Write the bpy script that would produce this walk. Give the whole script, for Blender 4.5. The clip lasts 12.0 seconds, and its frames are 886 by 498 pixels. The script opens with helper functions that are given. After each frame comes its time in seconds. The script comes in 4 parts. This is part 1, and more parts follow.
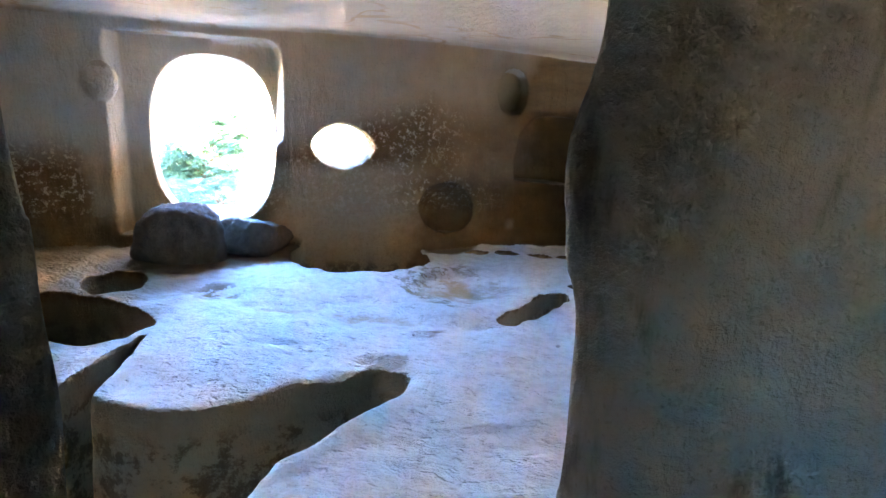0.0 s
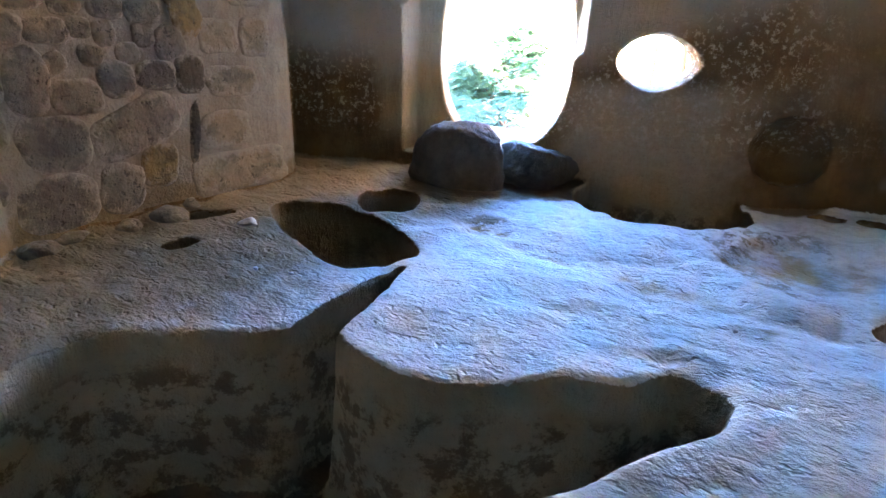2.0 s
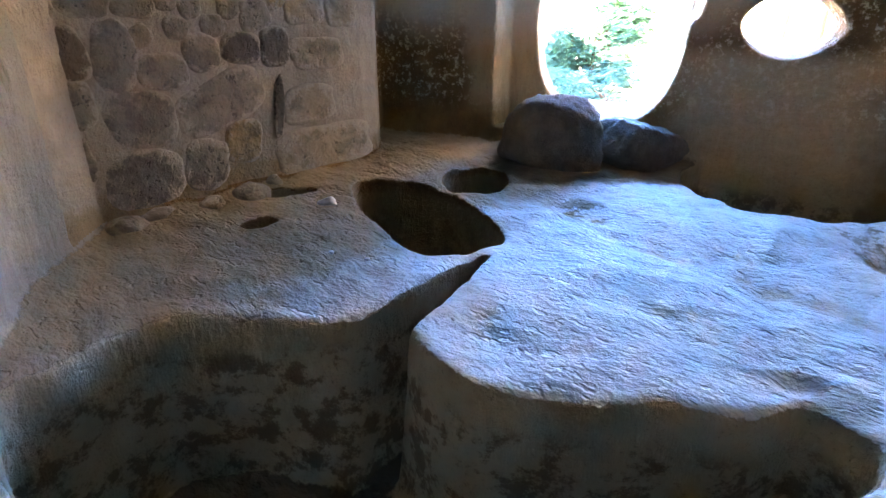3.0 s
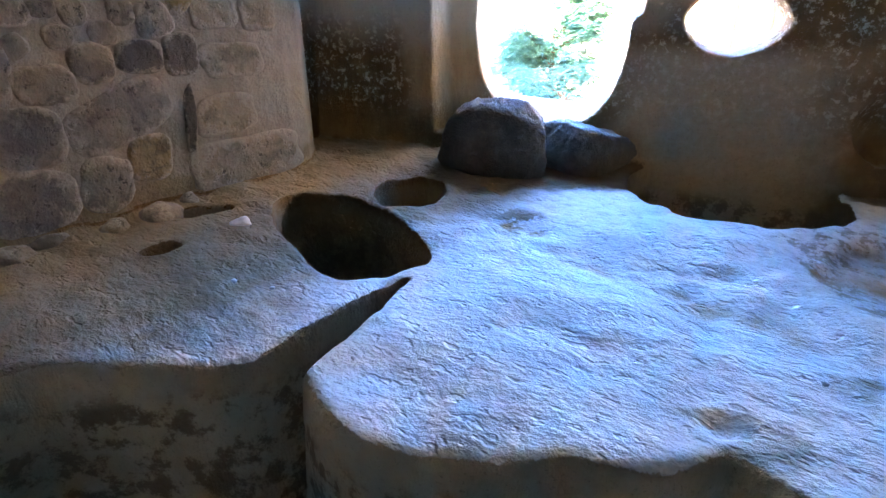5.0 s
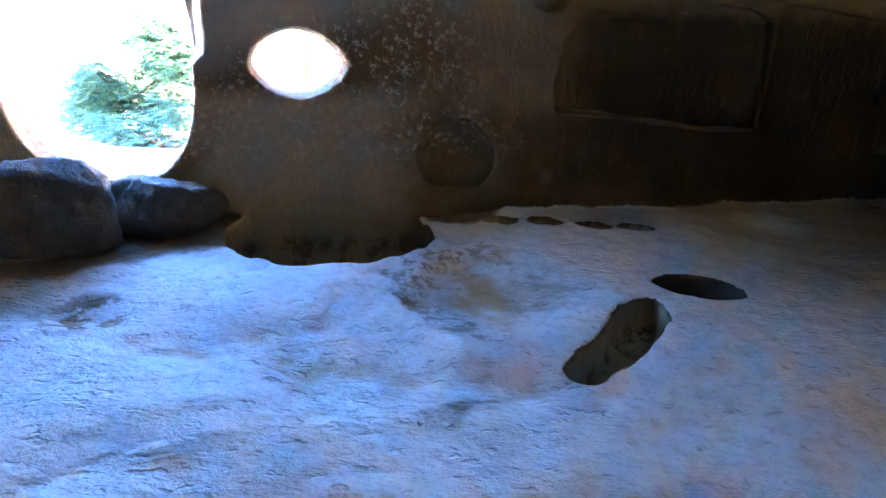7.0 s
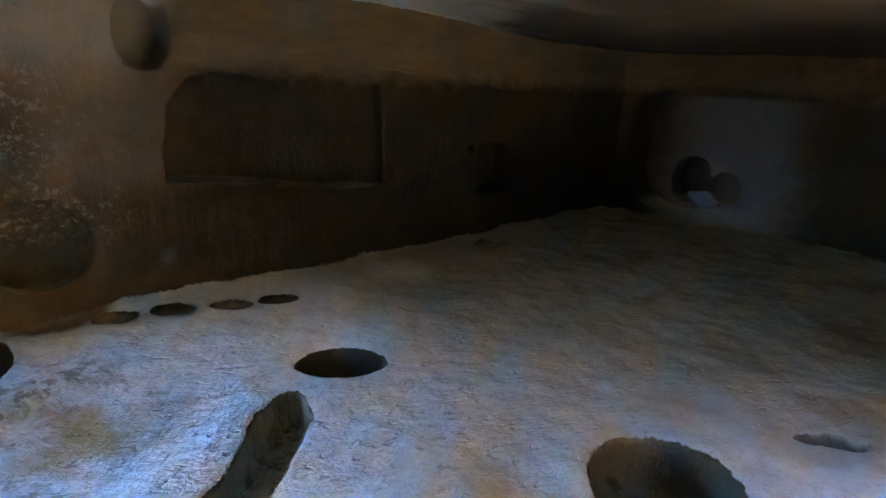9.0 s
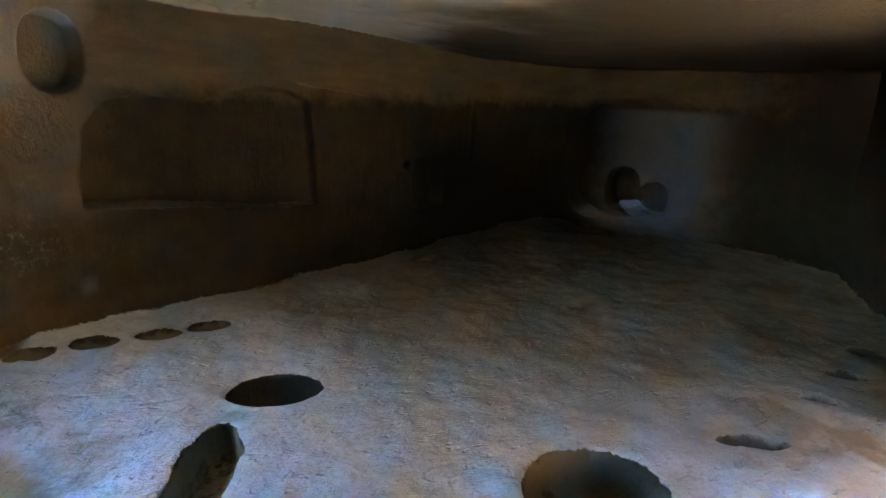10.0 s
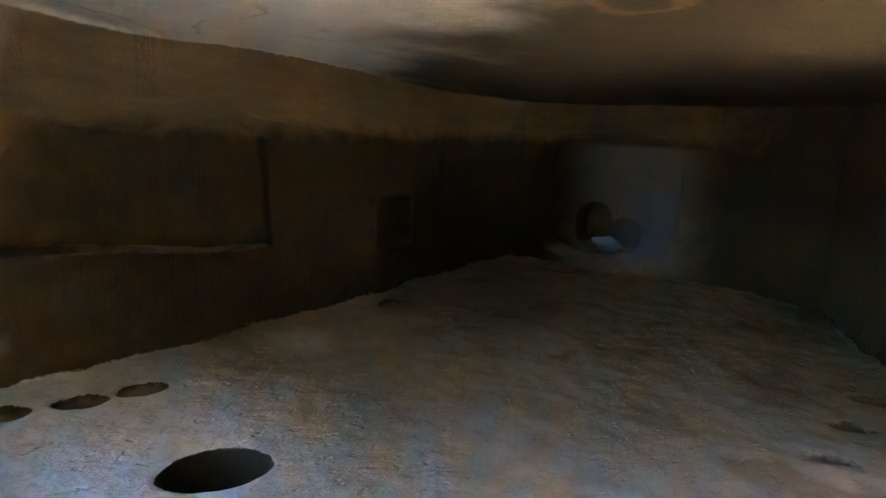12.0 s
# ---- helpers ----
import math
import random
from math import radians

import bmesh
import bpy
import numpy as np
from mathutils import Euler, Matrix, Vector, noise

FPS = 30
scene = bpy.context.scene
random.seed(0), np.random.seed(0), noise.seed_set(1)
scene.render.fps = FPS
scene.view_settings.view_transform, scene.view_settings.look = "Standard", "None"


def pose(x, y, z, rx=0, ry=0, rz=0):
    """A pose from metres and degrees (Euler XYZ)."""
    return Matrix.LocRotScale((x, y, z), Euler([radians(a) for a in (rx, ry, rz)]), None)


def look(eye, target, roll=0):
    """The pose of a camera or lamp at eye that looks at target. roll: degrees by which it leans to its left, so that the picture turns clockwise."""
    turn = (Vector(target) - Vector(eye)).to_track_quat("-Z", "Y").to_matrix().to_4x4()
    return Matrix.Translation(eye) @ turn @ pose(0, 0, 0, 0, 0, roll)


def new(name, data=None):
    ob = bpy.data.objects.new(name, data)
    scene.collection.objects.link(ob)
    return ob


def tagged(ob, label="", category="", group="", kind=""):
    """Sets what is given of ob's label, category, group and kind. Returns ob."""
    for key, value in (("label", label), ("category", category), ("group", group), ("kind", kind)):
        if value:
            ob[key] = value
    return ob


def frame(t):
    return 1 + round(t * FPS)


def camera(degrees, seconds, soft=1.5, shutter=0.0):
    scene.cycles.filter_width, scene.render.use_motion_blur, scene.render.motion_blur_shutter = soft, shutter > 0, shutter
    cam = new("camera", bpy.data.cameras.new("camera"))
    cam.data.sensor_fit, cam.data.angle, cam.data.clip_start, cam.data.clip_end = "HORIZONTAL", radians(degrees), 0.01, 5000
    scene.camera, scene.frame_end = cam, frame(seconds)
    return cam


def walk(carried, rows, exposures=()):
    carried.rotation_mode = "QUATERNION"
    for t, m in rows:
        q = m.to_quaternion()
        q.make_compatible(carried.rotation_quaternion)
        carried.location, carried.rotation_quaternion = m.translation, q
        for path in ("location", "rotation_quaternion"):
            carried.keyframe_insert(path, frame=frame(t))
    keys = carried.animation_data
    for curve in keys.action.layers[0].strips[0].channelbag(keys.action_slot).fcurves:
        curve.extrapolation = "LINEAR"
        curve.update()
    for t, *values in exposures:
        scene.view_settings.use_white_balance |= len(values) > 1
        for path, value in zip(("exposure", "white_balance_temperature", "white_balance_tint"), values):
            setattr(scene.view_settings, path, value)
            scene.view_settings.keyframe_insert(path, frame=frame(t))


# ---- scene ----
# ---- camera ----
cam = camera(75.0, 12.0)
PATH = [
    (0, (0.355, 0.095, 1.554), (0.212, 2.036, 1.094), 1.9),
    (0.5, (0.219, 0.328, 1.544), (-0.187, 2.228, 1.069), 1.8),
    (1, (0.156, 0.588, 1.511), (-0.49, 2.398, 0.958), 1.5),
    (1.5, (0.028, 0.783, 1.416), (-0.725, 2.526, 0.788), 1.6),
    (2, (-0.045, 0.97, 1.377), (-1.016, 2.566, 0.662), 2.0),
    (2.5, (-0.139, 1.127, 1.343), (-1.298, 2.555, 0.555), 1.4),
    (4.5, (-0.241, 1.495, 1.365), (-1.461, 2.851, 0.544), -0.3),
    (5, (-0.124, 1.671, 1.355), (-1.271, 3.095, 0.543), -0.5),
    (5.5, (0.002, 1.829, 1.356), (-0.949, 3.408, 0.578), -0.5),
    (6, (0.025, 1.908, 1.372), (-0.67, 3.621, 0.61), -0.3),
    (6.5, (0.006, 2.042, 1.385), (-0.402, 3.857, 0.651), 0.2),
    (7, (0.049, 2.147, 1.37), (-0.051, 4.02, 0.675), 1.3),
    (7.5, (0.138, 2.269, 1.385), (0.394, 4.143, 0.735), 3.0),
    (9.5, (0.471, 2.515, 1.663), (1.51, 4.133, 1.112), 2.6),
    (10, (0.489, 2.467, 1.673), (1.59, 4.051, 1.146), 2.6),
    (10.5, (0.471, 2.449, 1.691), (1.639, 3.996, 1.199), 2.8),
    (11, (0.504, 2.408, 1.709), (1.716, 3.933, 1.256), 2.9),
    (11.5, (0.564, 2.479, 1.733), (1.802, 3.995, 1.321), 3.2),
    (12, (0.7, 2.802, 1.637), (1.909, 4.344, 1.235), 2.6),
]
EXPOSURES = [(0, 7.9, 7700, 12), (0.6, 7.65, 7700, 12), (1.2, 7.5, 7700, 12), (2.5, 7.5, 7600, 12), (5.5, 7.5, 6900, 12), (7.0, 7.05, 6700, 12), (7.7, 7.1, 7100, 12), (9.5, 7.72, 8700, 12), (12, 7.8, 9800, 12)]
walk(cam, [(t, look(eye, target, roll)) for t, eye, target, roll in PATH], EXPOSURES)

# ---- light ----
world = bpy.data.worlds.new("sky")
scene.world = world
world.use_nodes = True
sky = world.node_tree.nodes.new("ShaderNodeTexSky")
sky.sky_type = "NISHITA"
sky.sun_disc = False
sky.sun_elevation, sky.sun_rotation = radians(50), radians(190)
sky.altitude, sky.air_density, sky.dust_density, sky.ozone_density = 1500, 1.0, 0.0, 8.0
background = world.node_tree.nodes["Background"]
background.inputs["Strength"].default_value = 0.15
deep = world.node_tree.nodes.new("ShaderNodeMix")
deep.data_type, deep.blend_type = "RGBA", "MULTIPLY"
deep.inputs["Factor"].default_value, deep.inputs["B"].default_value = 1.0, (0.58, 0.90, 1.28, 1)
world.node_tree.links.new(sky.outputs[0], deep.inputs["A"])
world.node_tree.links.new(deep.outputs["Result"], background.inputs["Color"])
sun = new("sun", bpy.data.lights.new("sun", "SUN"))
sun.data.energy, sun.data.angle, sun.data.color = 5.0, radians(0.5), (1.0, 0.95, 0.86)
sun.matrix_world = look((-10, -60, 72), (0, 0, 0))

# ---- materials ----


class Net:
    """Short hand for building a node material."""

    def __init__(self, name):
        self.mat = bpy.data.materials.new(name)
        self.mat.use_nodes = True
        self.tree = self.mat.node_tree
        self.bsdf = self.tree.nodes["Principled BSDF"]
        self.bsdf.inputs["Specular IOR Level"].default_value = 0.25
        self.coord = self.tree.nodes.new("ShaderNodeTexCoord").outputs["Object"]

    def put(self, socket, value):
        if isinstance(value, bpy.types.NodeSocket):
            self.tree.links.new(value, socket)
        elif isinstance(value, tuple) and len(value) == 3 and socket.type == "RGBA":
            socket.default_value = (*value, 1)
        else:
            socket.default_value = value

    def math(self, op, a, b=0.0, clamp=False):
        n = self.tree.nodes.new("ShaderNodeMath")
        n.operation, n.use_clamp = op, clamp
        self.put(n.inputs[0], a), self.put(n.inputs[1], b)
        return n.outputs[0]

    def step(self, value, low, high):
        n = self.tree.nodes.new("ShaderNodeMapRange")
        n.interpolation_type = "SMOOTHSTEP"
        for i, v in enumerate((value, low, high, 0.0, 1.0)):
            self.put(n.inputs[i], v)
        return n.outputs[0]

    def axes(self, vector):
        n = self.tree.nodes.new("ShaderNodeSeparateXYZ")
        self.put(n.inputs[0], vector)
        return n.outputs

    def scaled(self, scale, turn=(0, 0, 0)):
        n = self.tree.nodes.new("ShaderNodeMapping")
        self.put(n.inputs["Vector"], self.coord)
        n.inputs["Scale"].default_value = scale
        n.inputs["Rotation"].default_value = turn
        return n.outputs[0]

    def noise(self, scale, detail=4.0, rough=0.55, vector=None, warp=0.0):
        n = self.tree.nodes.new("ShaderNodeTexNoise")
        self.put(n.inputs["Vector"], vector or self.coord)
        n.inputs["Scale"].default_value, n.inputs["Detail"].default_value = scale, detail
        n.inputs["Roughness"].default_value, n.inputs["Distortion"].default_value = rough, warp
        return n.outputs["Fac"]

    def cells(self, scale, vector=None, feature="F1"):
        n = self.tree.nodes.new("ShaderNodeTexVoronoi")
        n.feature = feature
        self.put(n.inputs["Vector"], vector or self.coord)
        n.inputs["Scale"].default_value = scale
        return n.outputs["Distance"]

    def mix(self, fac, a, b, blend="MIX"):
        n = self.tree.nodes.new("ShaderNodeMix")
        n.data_type, n.blend_type = "RGBA", blend
        self.put(n.inputs["Factor"], fac), self.put(n.inputs["A"], a), self.put(n.inputs["B"], b)
        return n.outputs["Result"]

    def normal_z(self):
        n = self.tree.nodes.new("ShaderNodeNewGeometry")
        return self.axes(n.outputs["Normal"])[2]

    def random(self):
        return self.tree.nodes.new("ShaderNodeObjectInfo").outputs["Random"]

    def finish(self, colour, rough=0.9, height=None, depth=0.01, bump=1.0):
        self.put(self.bsdf.inputs["Base Color"], colour)
        self.put(self.bsdf.inputs["Roughness"], rough)
        if height is not None:
            n = self.tree.nodes.new("ShaderNodeBump")
            n.inputs["Distance"].default_value, n.inputs["Strength"].default_value = depth, bump
            self.put(n.inputs["Height"], height)
            self.put(self.bsdf.inputs["Normal"], n.outputs[0])
        return self.mat


def make_rock():
    """Volcanic tuff: pale dusty treads, brown stained lower walls, pale upper walls and ceiling."""
    n = Net("tuff_rock")
    x, y, z = n.axes(n.coord)
    nz = n.normal_z()
    broad, middle, grain = n.noise(1.1, 4, warp=0.4), n.noise(5.0, 5, 0.6), n.noise(38.0, 4, 0.65)
    speck = n.noise(21.0, 5, 0.75)
    fleck = n.math("MULTIPLY", n.step(speck, 0.52, 0.62), n.step(n.math("ADD", n.math("MULTIPLY", broad, 0.5), n.math("MULTIPLY", middle, 0.5)), 0.36, 0.50))
    up = n.step(n.math("ADD", nz, n.math("ADD", n.math("MULTIPLY", n.math("SUBTRACT", middle, 0.5), 0.7), n.math("MULTIPLY", n.math("SUBTRACT", speck, 0.5), 0.7))), 0.58, 0.80)
    down = n.step(nz, -0.45, -0.7)

    def near(px, py, inside, outside, ragged=0.5):
        dx, dy = n.math("SUBTRACT", x, px), n.math("SUBTRACT", y, py)
        d = n.math("SQRT", n.math("ADD", n.math("MULTIPLY", dx, dx), n.math("MULTIPLY", dy, dy)))
        d = n.math("ADD", d, n.math("MULTIPLY", n.math("SUBTRACT", middle, 0.5), ragged))
        return n.step(d, outside, inside)

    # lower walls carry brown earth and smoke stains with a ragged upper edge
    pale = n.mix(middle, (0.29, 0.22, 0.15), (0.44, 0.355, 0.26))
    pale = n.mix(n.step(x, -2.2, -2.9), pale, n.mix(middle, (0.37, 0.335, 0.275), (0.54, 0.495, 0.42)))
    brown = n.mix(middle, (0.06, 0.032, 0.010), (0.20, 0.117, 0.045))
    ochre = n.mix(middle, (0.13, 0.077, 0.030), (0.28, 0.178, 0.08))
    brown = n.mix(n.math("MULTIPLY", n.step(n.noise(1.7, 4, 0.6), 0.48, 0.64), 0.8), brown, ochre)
    # smoke stain eastwards, painted darker still for the failing light
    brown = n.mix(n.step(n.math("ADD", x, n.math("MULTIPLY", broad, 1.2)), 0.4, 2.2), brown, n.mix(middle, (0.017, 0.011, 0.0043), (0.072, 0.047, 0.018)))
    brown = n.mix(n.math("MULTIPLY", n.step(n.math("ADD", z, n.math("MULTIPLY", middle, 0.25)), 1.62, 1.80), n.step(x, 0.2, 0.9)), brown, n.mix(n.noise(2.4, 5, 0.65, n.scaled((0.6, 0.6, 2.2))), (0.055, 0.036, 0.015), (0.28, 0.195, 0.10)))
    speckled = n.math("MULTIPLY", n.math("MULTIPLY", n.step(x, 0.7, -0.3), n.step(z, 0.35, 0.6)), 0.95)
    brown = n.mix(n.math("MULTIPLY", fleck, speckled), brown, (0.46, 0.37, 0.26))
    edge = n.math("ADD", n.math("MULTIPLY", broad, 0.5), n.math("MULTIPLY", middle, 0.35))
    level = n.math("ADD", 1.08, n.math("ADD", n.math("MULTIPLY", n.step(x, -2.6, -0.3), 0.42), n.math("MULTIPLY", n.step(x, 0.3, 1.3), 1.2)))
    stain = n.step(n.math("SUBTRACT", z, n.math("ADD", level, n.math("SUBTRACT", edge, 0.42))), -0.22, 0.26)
    # ochre zone under the window, paled further for light bounced off the floor
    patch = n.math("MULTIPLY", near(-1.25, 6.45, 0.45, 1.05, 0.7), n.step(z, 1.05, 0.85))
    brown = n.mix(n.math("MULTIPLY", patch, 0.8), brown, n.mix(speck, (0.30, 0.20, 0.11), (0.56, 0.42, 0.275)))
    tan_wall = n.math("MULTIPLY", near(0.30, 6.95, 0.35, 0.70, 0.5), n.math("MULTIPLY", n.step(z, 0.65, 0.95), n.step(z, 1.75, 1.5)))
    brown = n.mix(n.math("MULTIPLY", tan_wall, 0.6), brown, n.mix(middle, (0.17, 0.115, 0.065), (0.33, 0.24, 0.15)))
    # left door jamb in brighter ochre, outside light painted into its colour
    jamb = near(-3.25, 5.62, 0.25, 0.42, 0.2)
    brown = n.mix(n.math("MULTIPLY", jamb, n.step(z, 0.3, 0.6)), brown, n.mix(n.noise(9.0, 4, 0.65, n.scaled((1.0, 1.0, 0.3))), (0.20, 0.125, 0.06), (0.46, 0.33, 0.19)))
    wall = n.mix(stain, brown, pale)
    # a chalky spot by the cups
    spot = n.math("MULTIPLY", near(0.67, 6.78, 0.06, 0.12, 0.06), n.math("MULTIPLY", n.step(z, 0.20, 0.27), n.step(z, 0.38, 0.31)))
    wall = n.mix(spot, wall, (0.30, 0.265, 0.215))
    # the entrance piers are clean grey stone
    grey = n.mix(middle, (0.18, 0.168, 0.145), (0.29, 0.273, 0.24))
    grey = n.mix(n.step(n.noise(4.0, 5, 0.65, n.scaled((1.0, 1.0, 0.25))), 0.52, 0.66), grey, (0.11, 0.10, 0.082))
    wall = n.mix(n.step(n.math("SUBTRACT", n.math("ADD", y, n.math("MULTIPLY", middle, 0.3)), n.math("MULTIPLY", n.step(x, -2.5, -2.9), 0.8)), 2.05, 1.75), wall, grey)
    # south wall paled beside the alcove in place of light falling on it
    wall = n.mix(near(4.3, 3.2, 0.8, 1.5, 0.5), wall, pale)
    # ceiling: pale, with ochre water lines; shade of the dark end painted in
    overhead = n.mix(n.step(x, -0.2, 1.2), n.mix(middle, (0.36, 0.33, 0.28), (0.50, 0.46, 0.40)), n.mix(middle, (0.46, 0.44, 0.40), (0.62, 0.60, 0.555)))
    line = n.math("ABSOLUTE", n.math("SUBTRACT", n.noise(0.9, 3, 0.5, warp=0.6), 0.5))
    overhead = n.mix(n.math("MULTIPLY", n.math("MULTIPLY", n.step(line, 0.022, 0.004), 0.5), n.step(broad, 0.45, 0.6)), overhead, (0.30, 0.19, 0.08))
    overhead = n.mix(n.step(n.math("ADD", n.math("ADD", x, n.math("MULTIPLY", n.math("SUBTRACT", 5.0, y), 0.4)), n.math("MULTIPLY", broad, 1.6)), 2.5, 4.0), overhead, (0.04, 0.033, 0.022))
    ring_stain = n.math("SUBTRACT", near(2.75, 4.25, 0.17, 0.22, 0.25), near(2.75, 4.25, 0.09, 0.15, 0.25), True)
    overhead = n.mix(n.math("MULTIPLY", n.math("MAXIMUM", ring_stain, near(1.66, 5.11, 0.02, 0.16, 0.35)), 0.35), overhead, (0.24, 0.15, 0.065))
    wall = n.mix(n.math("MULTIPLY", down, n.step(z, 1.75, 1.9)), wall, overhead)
    # recess walls greyed paler, as though daylight reached them
    wall = n.mix(n.math("MULTIPLY", near(7.1, 7.1, 0.4, 1.2, 0.6), n.step(z, 1.6, 1.5)), wall, n.mix(middle, (0.17, 0.16, 0.14), (0.32, 0.31, 0.275)))
    # gloom of the far south-east corner painted near black on its upper walls
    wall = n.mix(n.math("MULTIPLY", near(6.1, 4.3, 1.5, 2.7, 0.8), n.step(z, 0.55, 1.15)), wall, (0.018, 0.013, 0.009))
    # treads: pale dust, scraped to brown rock in patches; ends earthy and painted dimmer
    dust = n.mix(middle, (0.58, 0.575, 0.555), (0.80, 0.79, 0.77))
    mottle = n.noise(13.0, 5, 0.7)
    dust = n.mix(n.math("MULTIPLY", n.step(mottle, 0.56, 0.36), 0.34), dust, (0.40, 0.37, 0.32))
    crumb = n.math("MULTIPLY", n.step(n.noise(2.6, 6, 0.7, warp=0.8), 0.63, 0.69), 0.4)
    basin = n.math("MULTIPLY", near(-0.10, 5.45, 0.35, 0.80), n.math("MULTIPLY", n.step(n.noise(7.0, 6, 0.75), 0.52, 0.60), 0.7))
    hollow = n.math("MULTIPLY", near(-1.95, 4.70, 0.12, 0.34, 0.3), n.step(n.noise(7.0, 4, 0.6), 0.46, 0.54))
    rim = n.math("MULTIPLY", n.math("SUBTRACT", near(0.30, 5.30, 0.66, 0.74, 0.3), near(0.30, 5.30, 0.46, 0.56, 0.3), True), n.math("MULTIPLY", n.step(x, 0.4, 0.05), n.math("MULTIPLY", n.step(n.noise(9.0, 5, 0.75), 0.47, 0.56), 0.75)))
    lip = n.math("MULTIPLY", near(-0.22, 3.40, 0.05, 0.16, 0.45), 0.6)
    for patch in (crumb, basin, rim, hollow, lip, near(0.02, 4.08, 0.01, 0.14, 0.5)):
        dust = n.mix(patch, dust, n.mix(grain, (0.13, 0.105, 0.065), (0.30, 0.245, 0.165)))
    # earthy tan eastwards, darkened with distance for the light that falls off
    earth = n.mix(middle, (0.21, 0.165, 0.112), (0.42, 0.345, 0.255))
    inland = n.math("ADD", x, n.math("MULTIPLY", n.math("SUBTRACT", y, 4.5), 0.5))
    dust = n.mix(n.step(n.math("ADD", inland, n.math("MULTIPLY", broad, 1.6)), 2.5, 4.2), dust, earth)
    dust = n.mix(n.math("MULTIPLY", n.step(n.math("ADD", x, n.math("MULTIPLY", broad, 1.5)), 4.0, 5.6), 0.1), dust, n.mix(middle, (0.12, 0.10, 0.075), (0.26, 0.21, 0.155)))
    dust = n.mix(n.math("MULTIPLY", n.step(n.noise(1.5, 5, 0.6), 0.5, 0.65), n.step(x, 2.4, 4.0)), dust, (0.20, 0.14, 0.085))
    dust = n.mix(n.math("MULTIPLY", near(2.45, 6.78, 0.10, 0.38, 0.4), 0.6), dust, (0.56, 0.54, 0.50))
    # tan west floor, darkened where the jamb and boulders cut off door light
    tan = n.mix(middle, (0.15, 0.105, 0.06), (0.29, 0.22, 0.14))
    dust = n.mix(n.step(n.math("SUBTRACT", n.math("MULTIPLY", middle, 0.9), x), 2.2, 3.1), dust, tan)
    dust = n.mix(near(-3.0, 5.0, 0.55, 0.95), dust, tan)
    # boulder shadows painted on the floor at their feet
    for px, py in ((-2.2, 5.72), (-2.65, 5.35), (-1.85, 5.98)):
        dust = n.mix(near(px, py, 0.34, 0.48, 0.25), dust, n.mix(middle, (0.09, 0.06, 0.03), (0.20, 0.142, 0.082)))
    ledge = n.mix(n.math("ADD", 0.45, n.math("MULTIPLY", n.step(x, 2.6, 3.4), 0.55)), n.mix(middle, (0.16, 0.11, 0.065), (0.30, 0.225, 0.15)), wall)
    dust = n.mix(n.math("MAXIMUM", n.step(z, 0.14, 0.22), near(-0.1, 6.85, 0.34, 0.42, 0.1)), dust, ledge)
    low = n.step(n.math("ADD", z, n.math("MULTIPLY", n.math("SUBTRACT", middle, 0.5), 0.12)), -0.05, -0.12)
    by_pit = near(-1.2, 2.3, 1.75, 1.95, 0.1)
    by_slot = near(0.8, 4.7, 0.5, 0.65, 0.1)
    # brown rock sides, paled for light from the entrance; eastern holes darkened for shade
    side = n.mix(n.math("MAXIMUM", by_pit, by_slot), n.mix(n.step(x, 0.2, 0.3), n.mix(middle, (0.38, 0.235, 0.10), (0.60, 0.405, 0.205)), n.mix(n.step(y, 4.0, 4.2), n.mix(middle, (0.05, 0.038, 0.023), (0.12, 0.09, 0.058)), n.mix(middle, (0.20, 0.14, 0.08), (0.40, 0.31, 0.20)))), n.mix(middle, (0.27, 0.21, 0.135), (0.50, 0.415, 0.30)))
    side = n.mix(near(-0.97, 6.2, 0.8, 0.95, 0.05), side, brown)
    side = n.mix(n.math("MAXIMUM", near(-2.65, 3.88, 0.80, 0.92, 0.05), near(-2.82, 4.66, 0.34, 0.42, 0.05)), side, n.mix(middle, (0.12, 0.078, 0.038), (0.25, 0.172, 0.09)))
    # round hole's inner shade painted as a dark brown side
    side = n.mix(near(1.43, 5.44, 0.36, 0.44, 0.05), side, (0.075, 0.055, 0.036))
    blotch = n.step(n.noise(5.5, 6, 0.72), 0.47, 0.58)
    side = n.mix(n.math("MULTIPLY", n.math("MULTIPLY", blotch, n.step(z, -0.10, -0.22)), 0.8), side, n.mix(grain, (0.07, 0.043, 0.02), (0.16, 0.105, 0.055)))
    # deep pit bottoms darkened in colour to stand for their shade
    pit_shade = n.mix(middle, (0.06, 0.046, 0.03), (0.15, 0.115, 0.075))
    tread = n.mix(low, dust, n.mix(n.step(z, -0.36, -0.5), side, pit_shade))
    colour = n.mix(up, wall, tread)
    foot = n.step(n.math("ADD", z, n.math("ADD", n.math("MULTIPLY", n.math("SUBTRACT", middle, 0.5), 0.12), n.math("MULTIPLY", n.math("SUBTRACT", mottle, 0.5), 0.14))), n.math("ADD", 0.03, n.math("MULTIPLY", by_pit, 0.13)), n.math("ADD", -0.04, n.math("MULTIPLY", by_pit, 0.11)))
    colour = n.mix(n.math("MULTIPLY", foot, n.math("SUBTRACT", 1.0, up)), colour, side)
    pits = n.math("MULTIPLY", n.step(n.noise(60.0, 2, 0.6), 0.60, 0.72), 0.5)
    colour = n.mix(pits, colour, n.mix(0.5, colour, (0.06, 0.045, 0.03)))
    chisel = n.noise(9.0, 4, 0.6, n.scaled((1.0, 1.0, 0.22), (0.0, 0.25, 0.3)))
    ripples = n.noise(5.0, 5, 0.55, n.scaled((0.85, 1.25, 1.0), (0.0, 0.0, -0.3)), warp=0.5)
